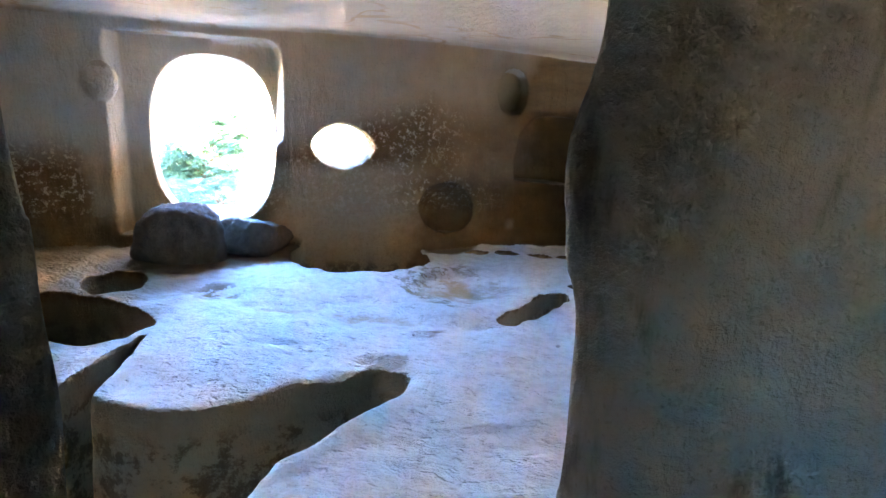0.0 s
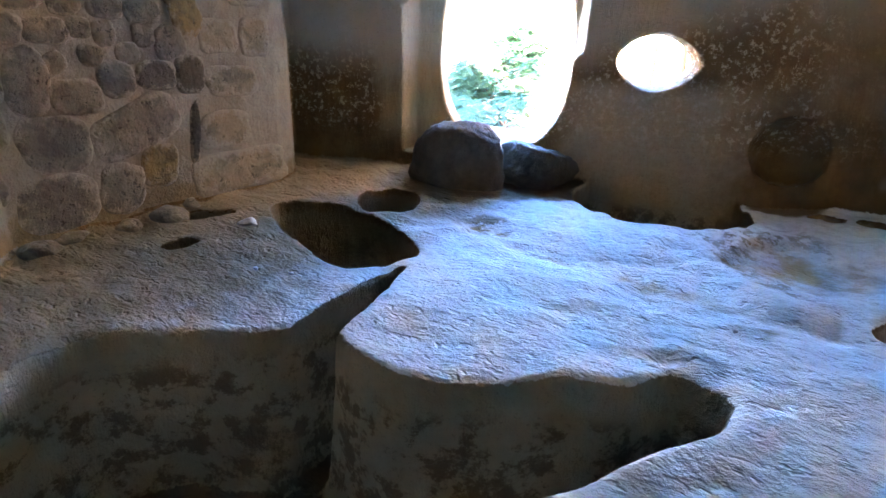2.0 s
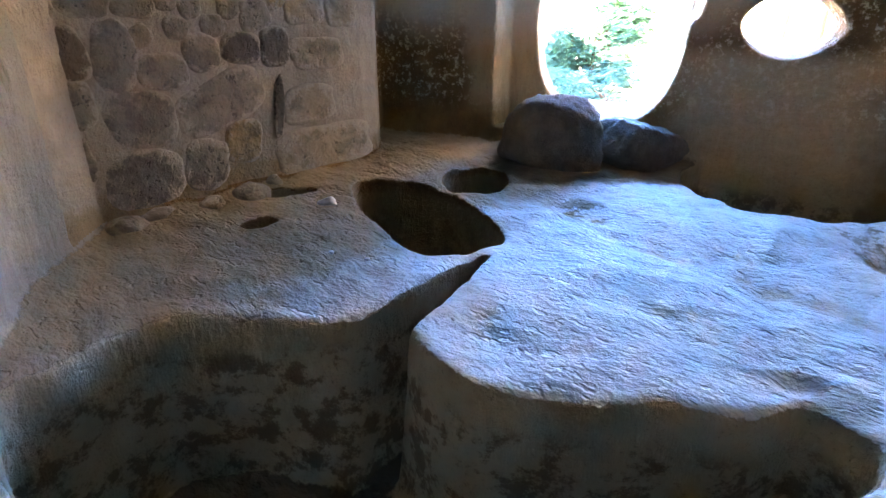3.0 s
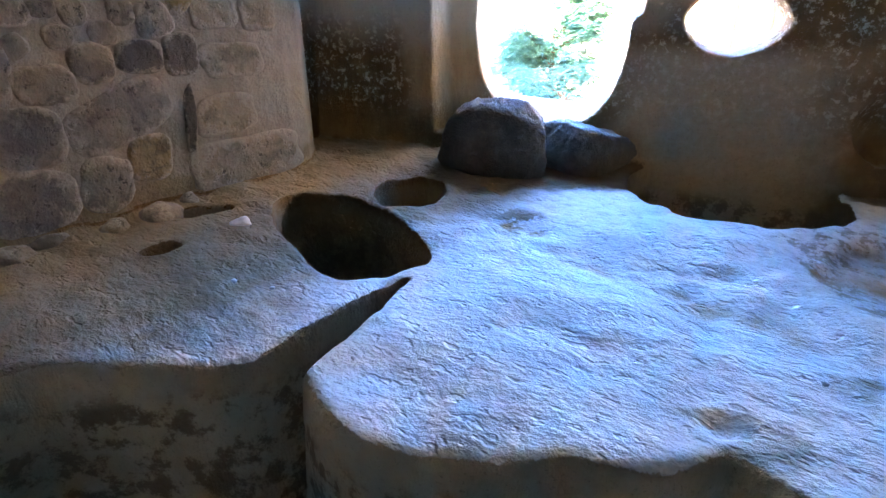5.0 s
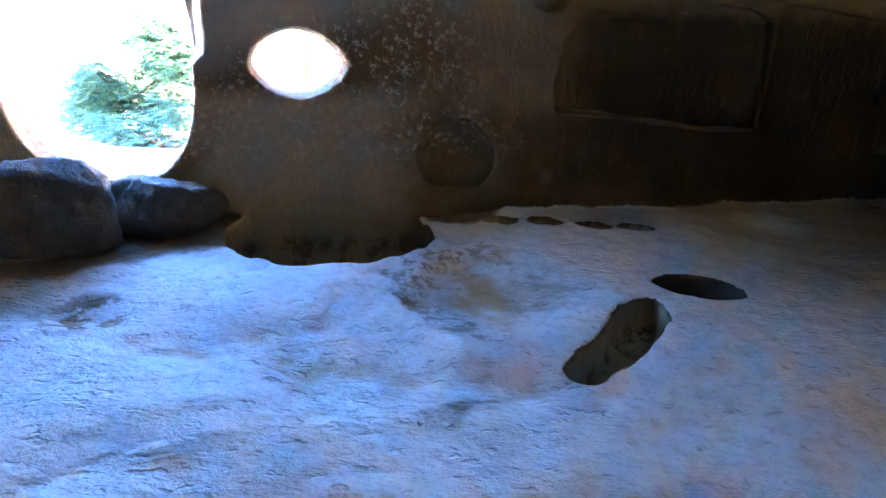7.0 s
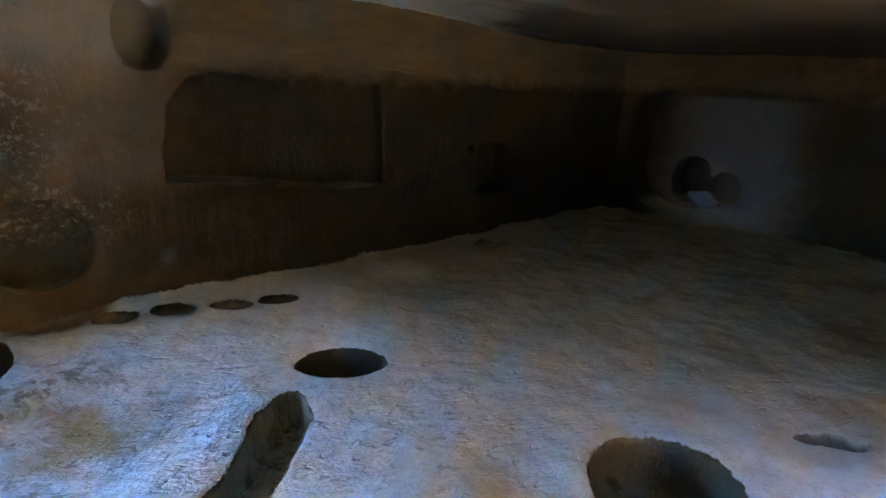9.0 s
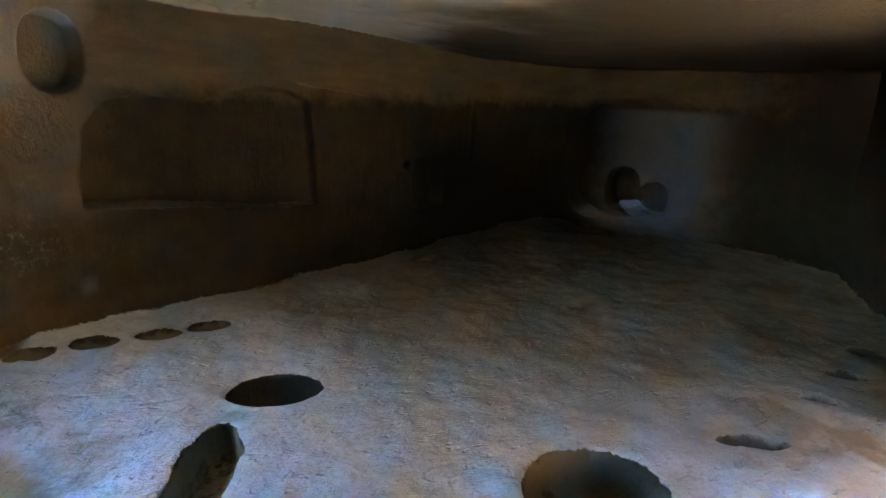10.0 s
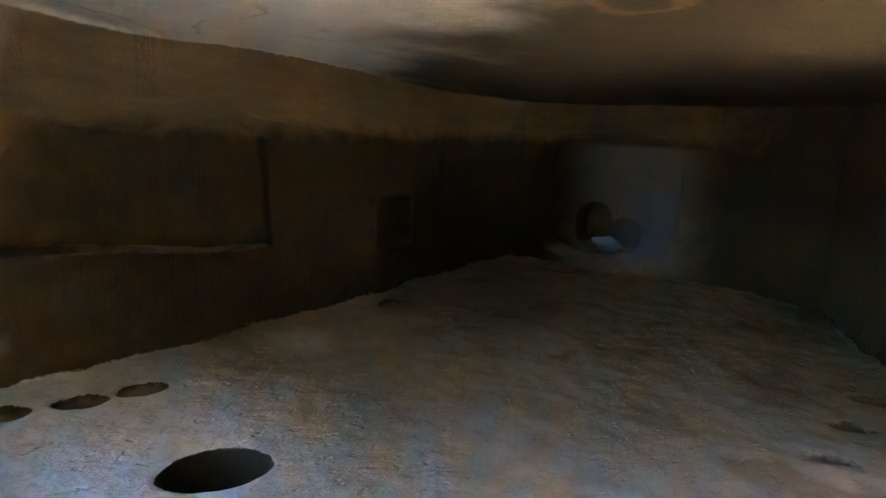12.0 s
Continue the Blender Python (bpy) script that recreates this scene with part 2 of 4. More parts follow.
    ridges = n.noise(27.0, 4, 0.6, n.scaled((0.8, 1.3, 1.0), (0.0, 0.0, -0.4)))
    chips = n.step(n.noise(15.0, 2, 0.5, n.scaled((0.7, 1.3, 1.0), (0.0, 0.0, -0.5))), 0.30, 0.40)
    flat_relief = n.math("ADD", n.math("MULTIPLY", ridges, 0.85), n.math("ADD", n.math("ADD", n.math("MULTIPLY", ripples, 1.4), n.math("MULTIPLY", mottle, 0.5)), n.math("MULTIPLY", chips, 0.55)))
    wall_relief = n.math("ADD", n.math("MULTIPLY", chisel, 1.5), n.math("MULTIPLY", speck, 1.1))
    pick = n.tree.nodes.new("ShaderNodeMix")
    n.put(pick.inputs[0], up), n.put(pick.inputs[2], wall_relief), n.put(pick.inputs[3], flat_relief)
    relief = n.math("MULTIPLY", n.math("ADD", n.math("MULTIPLY", grain, 0.24), pick.outputs[0]), n.math("SUBTRACT", 1.0, n.math("MULTIPLY", n.math("MAXIMUM", n.step(x, 0.6, 2.4), n.step(y, 4.9, 5.9)), 0.5)))
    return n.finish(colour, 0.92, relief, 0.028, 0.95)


def make_plain(name, dark, light, scale=6.0, rough=0.9, depth=0.01):
    n = Net(name)
    a, b = n.noise(scale, 5, 0.62), n.noise(scale * 9, 4, 0.65)
    colour = n.mix(a, dark, light)
    colour = n.mix(n.math("MULTIPLY", n.step(b, 0.55, 0.72), 0.45), colour, n.mix(0.5, colour, (0.03, 0.025, 0.02)))
    return n.finish(colour, rough, n.math("ADD", n.math("MULTIPLY", a, 0.7), n.math("MULTIPLY", b, 0.35)), depth, 0.9)


def make_bedded(name, dark, light, vary, smear=0.74):
    """Pitted stone with lime mortar smeared over its rim."""
    n = Net(name)
    pick = n.random()
    shift = n.tree.nodes.new("ShaderNodeVectorMath")
    shift.operation = "ADD"
    far = n.tree.nodes.new("ShaderNodeCombineXYZ")
    for k, mult in enumerate((31.0, 57.0, 83.0)):
        n.put(far.inputs[k], n.math("MULTIPLY", pick, mult))
    n.put(shift.inputs[0], n.coord), n.put(shift.inputs[1], far.outputs[0])
    n.coord = shift.outputs[0]
    box = n.axes(n.tree.nodes.new("ShaderNodeTexCoord").outputs["Generated"])
    dy, dz = (n.math("MULTIPLY", n.math("SUBTRACT", box[k], 0.5), 2.0) for k in (1, 2))
    rim = n.math("SQRT", n.math("ADD", n.math("MULTIPLY", dy, dy), n.math("MULTIPLY", dz, dz)))
    a, b, c = n.noise(7.0, 5, 0.65), n.noise(34.0, 4, 0.7), n.noise(14.0, 4, 0.7)
    colour = n.mix(a, dark, light)
    tone = n.math("FRACT", n.math("MULTIPLY", pick, 7.3))
    colour = n.mix(n.math("MULTIPLY", n.step(tone, 0.35, 1.0), vary), colour, n.mix(a, (0.15, 0.125, 0.115), (0.24, 0.205, 0.185)))
    colour = n.mix(n.math("MULTIPLY", n.step(n.math("FRACT", n.math("MULTIPLY", pick, 13.1)), 0.6, 1.0), vary * 0.6), colour, (0.29, 0.21, 0.12))
    pits = n.math("MULTIPLY", n.step(n.noise(24.0, 3, 0.7), 0.54, 0.68), n.step(a, 0.36, 0.6))
    colour = n.mix(n.math("MULTIPLY", n.step(n.noise(4.5, 5, 0.7, warp=0.6), 0.48, 0.62), 0.55), colour, n.mix(b, (0.06, 0.05, 0.042), (0.13, 0.11, 0.09)))
    colour = n.mix(n.math("MULTIPLY", pits, 0.65), colour, (0.045, 0.036, 0.03))
    chalk = n.step(n.math("ADD", rim, n.math("MULTIPLY", n.math("SUBTRACT", c, 0.5), 1.5)), smear, smear + 0.3)
    colour = n.mix(n.math("MULTIPLY", chalk, 0.85), colour, n.mix(b, (0.22, 0.188, 0.15), (0.40, 0.345, 0.28)))
    height = n.math("SUBTRACT", n.math("ADD", n.math("MULTIPLY", a, 0.7), n.math("MULTIPLY", b, 0.3)), n.math("MULTIPLY", pits, 0.35))
    return n.finish(colour, 0.92, height, 0.045, 0.9)


def make_mortar():
    """Lime mortar, greyed, with pale chalky joints, an ochre run and earth creeping up its foot."""
    n = Net("lime_mortar")
    x, y, z = n.axes(n.coord)
    a, b, broad = n.noise(6.0, 5, 0.62), n.noise(45.0, 4, 0.65), n.noise(1.9, 4, 0.6)
    colour = n.mix(a, (0.19, 0.16, 0.125), (0.40, 0.345, 0.28))
    colour = n.mix(n.math("MULTIPLY", n.step(broad, 0.5, 0.66), 0.6), colour, (0.20, 0.17, 0.135))
    foot = n.step(n.math("SUBTRACT", z, n.math("ADD", n.math("MULTIPLY", a, 0.34), n.math("MULTIPLY", broad, 0.3))), 0.04, -0.10)
    colour = n.mix(foot, colour, n.mix(a, (0.12, 0.085, 0.048), (0.28, 0.21, 0.13)))
    colour = n.mix(n.math("MULTIPLY", n.step(b, 0.56, 0.70), 0.35), colour, (0.10, 0.085, 0.065))
    return n.finish(colour, 0.95, n.math("ADD", n.math("MULTIPLY", a, 0.8), n.math("MULTIPLY", b, 0.3)), 0.05, 0.9)


ROCK = make_rock()
BASALT = make_plain("basalt", (0.038, 0.030, 0.020), (0.19, 0.148, 0.098), 8.0, 0.85, 0.09)
STONE = make_bedded("masonry_stone", (0.115, 0.093, 0.075), (0.30, 0.25, 0.205), 0.7)
STONE_DARK = make_bedded("dark_masonry_stone", (0.025, 0.022, 0.02), (0.12, 0.10, 0.085), 0.3)
STONE_OCHRE = make_bedded("ochre_masonry_stone", (0.17, 0.115, 0.05), (0.36, 0.26, 0.13), 0.3)
BLOCK = make_bedded("plastered_block", (0.17, 0.14, 0.10), (0.36, 0.30, 0.225), 0.5, 0.62)
MORTAR = make_mortar()
PEBBLE = make_plain("pale_pebble", (0.5, 0.48, 0.45), (0.7, 0.68, 0.65), 20.0, 0.85, 0.004)
CLAY = make_plain("grey_cobble", (0.24, 0.23, 0.21), (0.36, 0.35, 0.33), 12.0, 0.85, 0.006)
EARTH = make_plain("dry_earth", (0.42, 0.31, 0.20), (0.62, 0.50, 0.35), 0.8, 0.95, 0.05)
BARK = make_plain("bark", (0.10, 0.06, 0.035), (0.22, 0.14, 0.08), 14.0, 0.9, 0.01)
TIMBER = make_plain("peeled_pole_wood", (0.38, 0.19, 0.08), (0.52, 0.29, 0.13), 10.0, 0.7, 0.004)
LEAF = make_plain("leaf_green", (0.065, 0.14, 0.085), (0.115, 0.24, 0.145), 3.0, 0.55, 0.002)

# ---- the cave, carved as a signed distance field ----
CELL = 0.022
LOW, HIGH = (-4.85, -1.9, -1.15), (8.1, 9.25, 2.75)
AX, AY, AZ = (np.arange(a, b, CELL, dtype=np.float32) for a, b in zip(LOW, HIGH))
GX, GY = np.meshgrid(AX, AY, indexing="ij")
rng = np.random.default_rng(4)


def blend_rows(axis, step):
    """Cubic B-spline weights that carry a coarse row of random values onto a fine axis."""
    t = (axis - axis[0]) / step
    i = t.astype(int)
    f = t - i
    rows = np.zeros((len(axis), i.max() + 4), np.float32)
    k = np.arange(len(axis))
    for j, w in enumerate(((1 - f) ** 3, 3 * f**3 - 6 * f**2 + 4, -3 * f**3 + 3 * f**2 + 3 * f + 1, f**3)):
        rows[k, i + j] += w / 6
    return rows


def noise3(step, tall=1.0):
    wx, wy, wz = blend_rows(AX, step), blend_rows(AY, step), blend_rows(AZ, step * tall)
    v = rng.uniform(-1.7, 1.7, (wx.shape[1], wy.shape[1], wz.shape[1])).astype(np.float32)
    v = np.tensordot(wx, v, (1, 0))
    v = np.tensordot(v, wy, (1, 1)).transpose(0, 2, 1)
    return v @ wz.T


def noise2(step):
    wx, wy = blend_rows(AX, step), blend_rows(AY, step)
    return wx @ rng.uniform(-1.7, 1.7, (wx.shape[1], wy.shape[1])).astype(np.float32) @ wy.T


def smin(a, b, k):
    h = np.clip(0.5 + 0.5 * (b - a) / k, 0, 1)
    return b + (a - b) * h - k * h * (1 - h)


def smax(a, b, k):
    return -smin(-a, -b, k)


def outline(points, x, y):
    """Signed distance in the plan to a closed outline, negative inside."""
    best, inside = np.full(x.shape, 1e9, np.float32), np.zeros(x.shape, bool)
    for (ax, ay), (bx, by) in zip(points, points[1:] + points[:1]):
        ex, ey = bx - ax, by - ay
        t = np.clip(((x - ax) * ex + (y - ay) * ey) / (ex * ex + ey * ey), 0, 1)
        best = np.minimum(best, np.hypot(x - ax - t * ex, y - ay - t * ey))
        cross = ((ay > y) != (by > y)) & (x < ex * (y - ay) / (ey if ey else 1e-9) + ax)
        inside ^= cross
    return np.where(inside, -best, best)


def lane(points, width, x, y):
    """Distance in the plan to a line of the given half widths at its points."""
    best = np.full(x.shape, 1e9, np.float32)
    for i in range(len(points) - 1):
        (ax, ay), (bx, by) = points[i], points[i + 1]
        ex, ey = bx - ax, by - ay
        t = np.clip(((x - ax) * ex + (y - ay) * ey) / (ex * ex + ey * ey), 0, 1)
        best = np.minimum(best, np.hypot(x - ax - t * ex, y - ay - t * ey) - width[i] - t * (width[i + 1] - width[i]))
    return best


def soft_outline(points, x, y, r=0.06):
    """The outline with its corners worn round."""
    around = [(r * math.cos(a), r * math.sin(a)) for a in (0.4 + k * math.pi / 4 for k in range(8))]
    return sum(outline(points, x + dx, y + dy) for dx, dy in around) / 8


def ring(cx, cy, rx, ry, turn, x, y):
    c, s = math.cos(radians(turn)), math.sin(radians(turn))
    u, v = (x - cx) * c + (y - cy) * s, (y - cy) * c - (x - cx) * s
    return (np.sqrt((u / rx) ** 2 + (v / ry) ** 2) - 1) * min(rx, ry)


def bump2(cx, cy, rx, ry, turn=0.0):
    return np.exp(-((ring(cx, cy, rx, ry, turn, GX, GY) / min(rx, ry) + 1) ** 2))


# plan of the walls
FRONT = [(-4.35, 5.12), (-3.3, 5.5), (-2.5, 5.9), (-1.8, 6.28), (-1.0, 6.49), (0.0, 6.64), (0.7, 6.87), (1.5, 7.06), (2.5, 7.25), (3.8, 7.6), (5.25, 8.1)]
EAST = [(6.12, 8.14), (6.3, 7.95), (6.5, 7.6), (6.9, 6.6), (7.3, 5.7), (7.2, 4.9), (6.3, 4.2)]
SOUTH = [(5.3, 3.42), (4.0, 3.0), (2.6, 2.55), (1.5, 2.05), (0.85, 1.8), (0.60, 1.56), (0.5, 1.42), (-0.325, 0.985), (-0.6, 1.02), (-1.2, 1.08), (-2.4, 1.32), (-3.2, 1.75)]
WEST = [(-3.72, 2.3), (-3.76, 3.4), (-3.78, 4.38), (-3.83, 4.56), (-3.97, 4.72), (-4.3, 4.78)]
ENTRY = [(0.53, 1.47), (0.72, 1.36), (2.6, 1.15), (2.6, -1.4), (-1.7, -1.4), (-1.7, 0.62), (-0.5, 0.78), (-0.33, 0.98), (-0.28, 1.2), (0.25, 1.7), (0.5, 1.62)]
room = outline(FRONT[::-1] + WEST[::-1] + SOUTH[::-1] + EAST[::-1], GX, GY)
# unseen alcove, added to carry daylight from its light well
ALCOVE = [(2.95, 2.95), (4.25, 3.3), (4.4, -0.35), (2.95, -0.35)]
plan = smin(smin(room, outline(ENTRY, GX, GY), 0.05), outline(ALCOVE, GX, GY), 0.05)

# floor and ceiling heights
ground = 0.030 * noise2(0.55) + 0.018 * noise2(0.23) + 0.013 * noise2(0.11) + 0.008 * noise2(0.06)
ground += 0.10 * np.clip((-2.1 - GX) / 1.3, 0, 1) + 0.04 * np.clip((GY - 5.2) / 0.8, 0, 1) * (GX < -1.2)
ground -= 0.07 * bump2(0.35, 5.3, 0.75, 0.62) + 0.075 * bump2(-0.95, 4.42, 0.9, 0.26, -12) + 0.05 * bump2(-1.95, 4.72, 0.34, 0.12, 5)
ground -= 0.04 * bump2(0.28, 4.28, 0.38, 0.07, -8) + 0.04 * bump2(-0.36, 3.46, 0.07, 0.06)
ground += 0.03 * bump2(-1.2, 3.6, 0.9, 0.5, -10)
# worn bowl with a crisp western rim, and a trodden dip across the middle
BOWL = [(-0.32, 4.98), (-0.31, 5.56), (0.09, 5.87), (0.4, 5.9), (0.72, 5.75), (0.9, 5.3), (0.6, 4.9), (0.2, 4.7)]
DIP = [(-1.6, 4.2), (-1.0, 4.1), (-0.45, 3.85), (0.1, 4.05), (0.2, 4.4), (-0.4, 4.8), (-1.3, 4.75), (-1.7, 4.5)]
jag = 0.05 * noise2(0.17)
ground -= 0.036 * np.clip(-(soft_outline(BOWL, GX, GY, 0.08) + jag) / 0.07, 0, 1) * np.clip((0.95 - GX) / 0.9, 0.15, 1)
ground -= 0.018 * np.clip(-(soft_outline(DIP, GX, GY, 0.08) + jag) / 0.14, 0, 1)
roof = 2.34 - 0.14 * np.clip((GX + 0.5) / 2.5, 0, 1) - 0.12 * np.clip((GX - 2.4) / 2, 0, 1) + 0.04 * noise2(0.9) + 0.008 * noise2(0.14)
roof += 0.12 * np.clip((1.6 - GY) / 0.6, 0, 1)

low3, mid3, fine3 = noise3(0.7), noise3(0.2, 1.6), noise3(0.075, 1.5)
rough3 = 0.045 * low3 + 0.016 * mid3 + 0.004 * fine3
rough3 += (0.025 * mid3 + 0.005 * fine3) * (np.clip((1.75 - GY) / 0.3, 0, 1) * np.clip(GX / 0.2, 0, 1))[:, :, None]
del low3, mid3, fine3
built = np.clip((-3.35 - GX) / 0.15, 0, 1) * np.clip((GY - 2.1) / 0.2, 0, 1) * np.clip((4.88 - GY) / 0.2, 0, 1)
rough3 *= 1 + 0.7 * np.clip((1.75 - GY) / 0.3, 0, 1)[:, :, None]
rough3 *= 1 - 0.86 * built[:, :, None]
zz = AZ[None, None, :]
# the front wall leans outwards above its middle
lean = 0.18 * (np.clip((GX + 0.2) / 0.5, 0, 1) * np.clip((2.4 - GX) / 0.9, 0, 1) * (GY > 5.2))[:, :, None] * np.clip((zz - 1.15) / 0.45, 0, 1)
# the western pier is cut back towards its foot
lean = lean + 0.065 * ((GX < 0.1) & (GX > -0.7) & (GY < 1.5) & (GY > 0.4))[:, :, None] * np.clip((1.35 - zz) / 1.0, 0, 1)
air = smax(plan[:, :, None] - lean + rough3, np.maximum(ground[:, :, None] - zz, zz - roof[:, :, None] + 0.3 * rough3), 0.09)


def span(lo, hi):
    return tuple(slice(max(0, int((a - o) / CELL)), max(0, int((b - o) / CELL) + 2)) for a, b, o in zip(lo, hi, LOW))


def carve(lo, hi, field, k=0.02):
    s = span(lo, hi)
    x, y, z = np.meshgrid(AX[s[0]], AY[s[1]], AZ[s[2]], indexing="ij", sparse=True)
    air[s] = smin(air[s], field(x, y, z, rough3[s]), k).astype(np.float32)


def pit(shape, x0, x1, y0, y1, depth, top=0.16, wobble=0.6, flare=0.0, k=0.02, round_floor=0.08):
    carve((x0 - 0.15, y0 - 0.15, -depth - 0.15), (x1 + 0.15, y1 + 0.15, top + 0.1),
          lambda x, y, z, r: smax(shape(x + 0 * y, y + 0 * x) + wobble * r - flare * np.clip(z + depth, 0, 9),
                                  np.maximum(-depth - z + 0.6 * r, z - top), round_floor), k)


def oval_pit(cx, cy, rx, ry, turn, depth, **more):
    m = max(rx, ry) + 0.1
    pit(lambda x, y: ring(cx, cy, rx, ry, turn, x, y), cx - m, cx + m, cy - m, cy + m, depth, **more)


def opening(cx, cy, cz, turn, ru, rz, v0, v1, power=2.0, wobble=0.5, flare=0.0, k=0.03, tip=0.0):
    """A hole or niche through an upright wall whose length runs at the angle turn; v counts outwards."""
    c, s = math.cos(radians(turn)), math.sin(radians(turn))
    m = max(ru, abs(v0), abs(v1)) + 0.4

    def field(x, y, z, r):
        u, v, w = (x - cx) * c + (y - cy) * s, (y - cy) * c - (x - cx) * s, z - cz
        grow = 1 + flare * np.clip(0.15 - v, 0, 0.4)
        q = (np.abs(u / (ru * grow)) ** power + np.abs(w / (rz * grow)) ** power) ** (1 / power)
        d = (q - 1) * min(ru, rz)
        return smax(d + wobble * r, np.maximum(v0 - v, v - v1), 0.05)
    carve((cx - m, cy - m, cz - rz - 0.3), (cx + m, cy + m, cz + rz + 0.3), field, k)


def cut_opening(cx, cy, turn, points, v0, v1, taper, wobble=0.45):
    """A niche whose mouth follows an outline of (x, z) points on a wall running at the angle turn; it grows shallower along the wall."""
    c, s = math.cos(radians(turn)), math.sin(radians(turn))
    mouth = [((px - cx) / c, pz) for px, pz in points]
    us, zs = [p[0] for p in mouth], [p[1] for p in mouth]
    m = max(abs(u) for u in us) + 0.3

    lo, hi = (cx - m, cy - 0.25 * m - 0.6, min(zs) - 0.2), (cx + m, cy + 0.25 * m + 0.6, max(zs) + 0.2)
    under = roof[span(lo, hi)[:2]][:, :, None] - 0.02

    def field(x, y, z, r):
        u, v = (x - cx) * c + (y - cy) * s + 0 * z, (y - cy) * c - (x - cx) * s + 0 * z
        back = v1 - taper * (u - min(us)) / (max(us) - min(us))
        hollow = smax(outline(mouth, u, z + 0 * u) + wobble * r, np.maximum(v0 - v, v - back + 0.5 * r), 0.05)
        return smax(hollow, z - under, 0.03)
    carve(lo, hi, field, 0.02)


def scoop(cx, cy, cz, turn, ru, rv, rz):
    """A bowl-shaped hollow in an upright wall, deepest near its foot."""
    c, s = math.cos(radians(turn)), math.sin(radians(turn))

    def field(x, y, z, r):
        u, v = (x - cx) * c + (y - cy) * s, (y - cy) * c - (x - cx) * s
        v = v + 0.55 * (z - cz)
        return (np.sqrt((u / ru) ** 2 + (v / rv) ** 2 + ((z - cz) / rz) ** 2) - 1) * min(ru, rv, rz) + 0.5 * r
    carve((cx - 0.6, cy - 0.6, cz - rz - 0.2), (cx + 0.6, cy + 0.6, cz + rz + 0.2), field, 0.025)


# outside the front wall
front_x, front_y = np.array([p[0] for p in FRONT]), np.array([p[1] for p in FRONT])
skin = np.interp(GX, [-5, *front_x, 9], [4.9, *front_y, 9.3]).astype(np.float32) + 0.55
skin += 0.4 * np.clip((GX + 0.1) / 0.5, 0, 1)
outdoors = ((skin - GY) * 0.92)[:, :, None] + 1.5 * rough3
air = np.minimum(air, np.maximum(outdoors, -0.05 - zz)).astype(np.float32)
del outdoors

# doorway in its shallow square recess, and the small window
RECESS = [(-3.32, 5.30), (-3.29, 5.74), (-3.05, 5.86), (-2.55, 6.12), (-2.3, 5.3)]
HEAD = [(-3.15, 5.76), (-3.10, 5.82), (-2.0, 6.42), (-1.80, 6.15), (-2.4, 5.3)]
pit(lambda x, y: outline(RECESS, x, y), -3.6, -1.7, 5.2, 6.5, -0.26, top=2.22, wobble=0.7, k=0.025, round_floor=0.03)
pit(lambda x, y: outline(HEAD, x, y), -3.6, -1.7, 5.2, 6.5, -1.15, top=2.22, wobble=1.2, k=0.03, round_floor=0.16)
opening(-2.49, 5.94, 1.19, 20.0, 0.60, 0.86, -0.5, 1.3, 2.6, flare=0.12)
opening(-1.265, 6.481, 1.15, 18.0, 0.325, 0.222, -0.5, 1.3, 1.75, flare=0.5)
# niches in the front wall
opening(0.58, 7.06, 1.81, 15.0, 0.185, 0.25, -0.5, 0.26, 2.3)
scoop(-0.11, 6.62, 0.50, 10.0, 0.32, 0.25, 0.38)
LONG_NICHE = [(0.67, 0.82), (0.66, 1.05), (0.74, 1.34), (0.90, 1.50), (1.10, 1.545), (1.55, 1.51), (1.75, 1.58), (1.98, 1.64), (2.20, 1.62), (2.36, 1.54), (2.40, 1.2), (2.42, 0.67), (1.9, 0.69), (1.3, 0.77)]
cut_opening(1.49, 7.055, 13.0, LONG_NICHE, -0.5, 0.36, 0.30)
opening(3.84, 7.64, 0.715, 16.0, 0.275, 0.27, -0.4, 0.5, 6.0, wobble=0.25, k=0.012)
opening(3.50, 7.52, 0.93, 16.0, 0.04, 0.05, -0.4, 0.12, 2.2, wobble=0.2, k=0.01)
# the wall above the long niche is set back, leaving a narrow ledge
SETBACK = [(0.95, 1.61), (1.55, 1.58), (1.98, 1.72), (2.4, 1.64), (3.84, 1.50), (4.35, 1.47), (4.4, 2.4), (0.9, 2.4)]
cut_opening(2.6, 7.29, 14.0, SETBACK, -0.5, 0.055, 0.0, 0.6)
# bracket stub beside the doorway
s = span((-3.75, 5.0, 1.3), (-2.9, 5.9, 2.1))
bx, by, bz = np.meshgrid(AX[s[0]], AY[s[1]], AZ[s[2]], indexing="ij", sparse=True)
stub = np.sqrt(((bx + 3.33) / 1.1) ** 2 + ((by - 5.47) / 0.9) ** 2 + ((bz - 1.74) / 1.15) ** 2) - 0.15
air[s] = smax(air[s], -stub, 0.05)
# deep recess in the end wall, with two low arches at its back
opening(6.61, 7.22, 0.90, 112.0, 0.87, 0.79, -0.7, 0.3, 3.6, wobble=1.6, k=0.09)
opening(7.17, 7.72, 0.45, 112.0, 0.23, 0.30, -0.45, 0.15, 2.5)
opening(7.32, 7.32, 0.36, 112.0, 0.19, 0.23, -0.45, 0.15, 2.5)
# unseen shaft overhead, added to let daylight into the recess
pit(lambda x, y: ring(7.16, 7.12, 0.13, 0.30, 22, x, y), 6.6, 7.6, 6.4, 7.8, -1.3, top=3.2)
# unseen light well over the side alcove, added to brighten the east end
pit(lambda x, y: ring(3.6, 0.45, 0.70, 0.60, 0, x, y), 2.8, 4.4, -0.3, 1.2, -1.9, top=3.2)
opening(5.35, 3.70, 0.90, 33.0, 0.26, 0.36, -0.45, 0.3, 4.0)
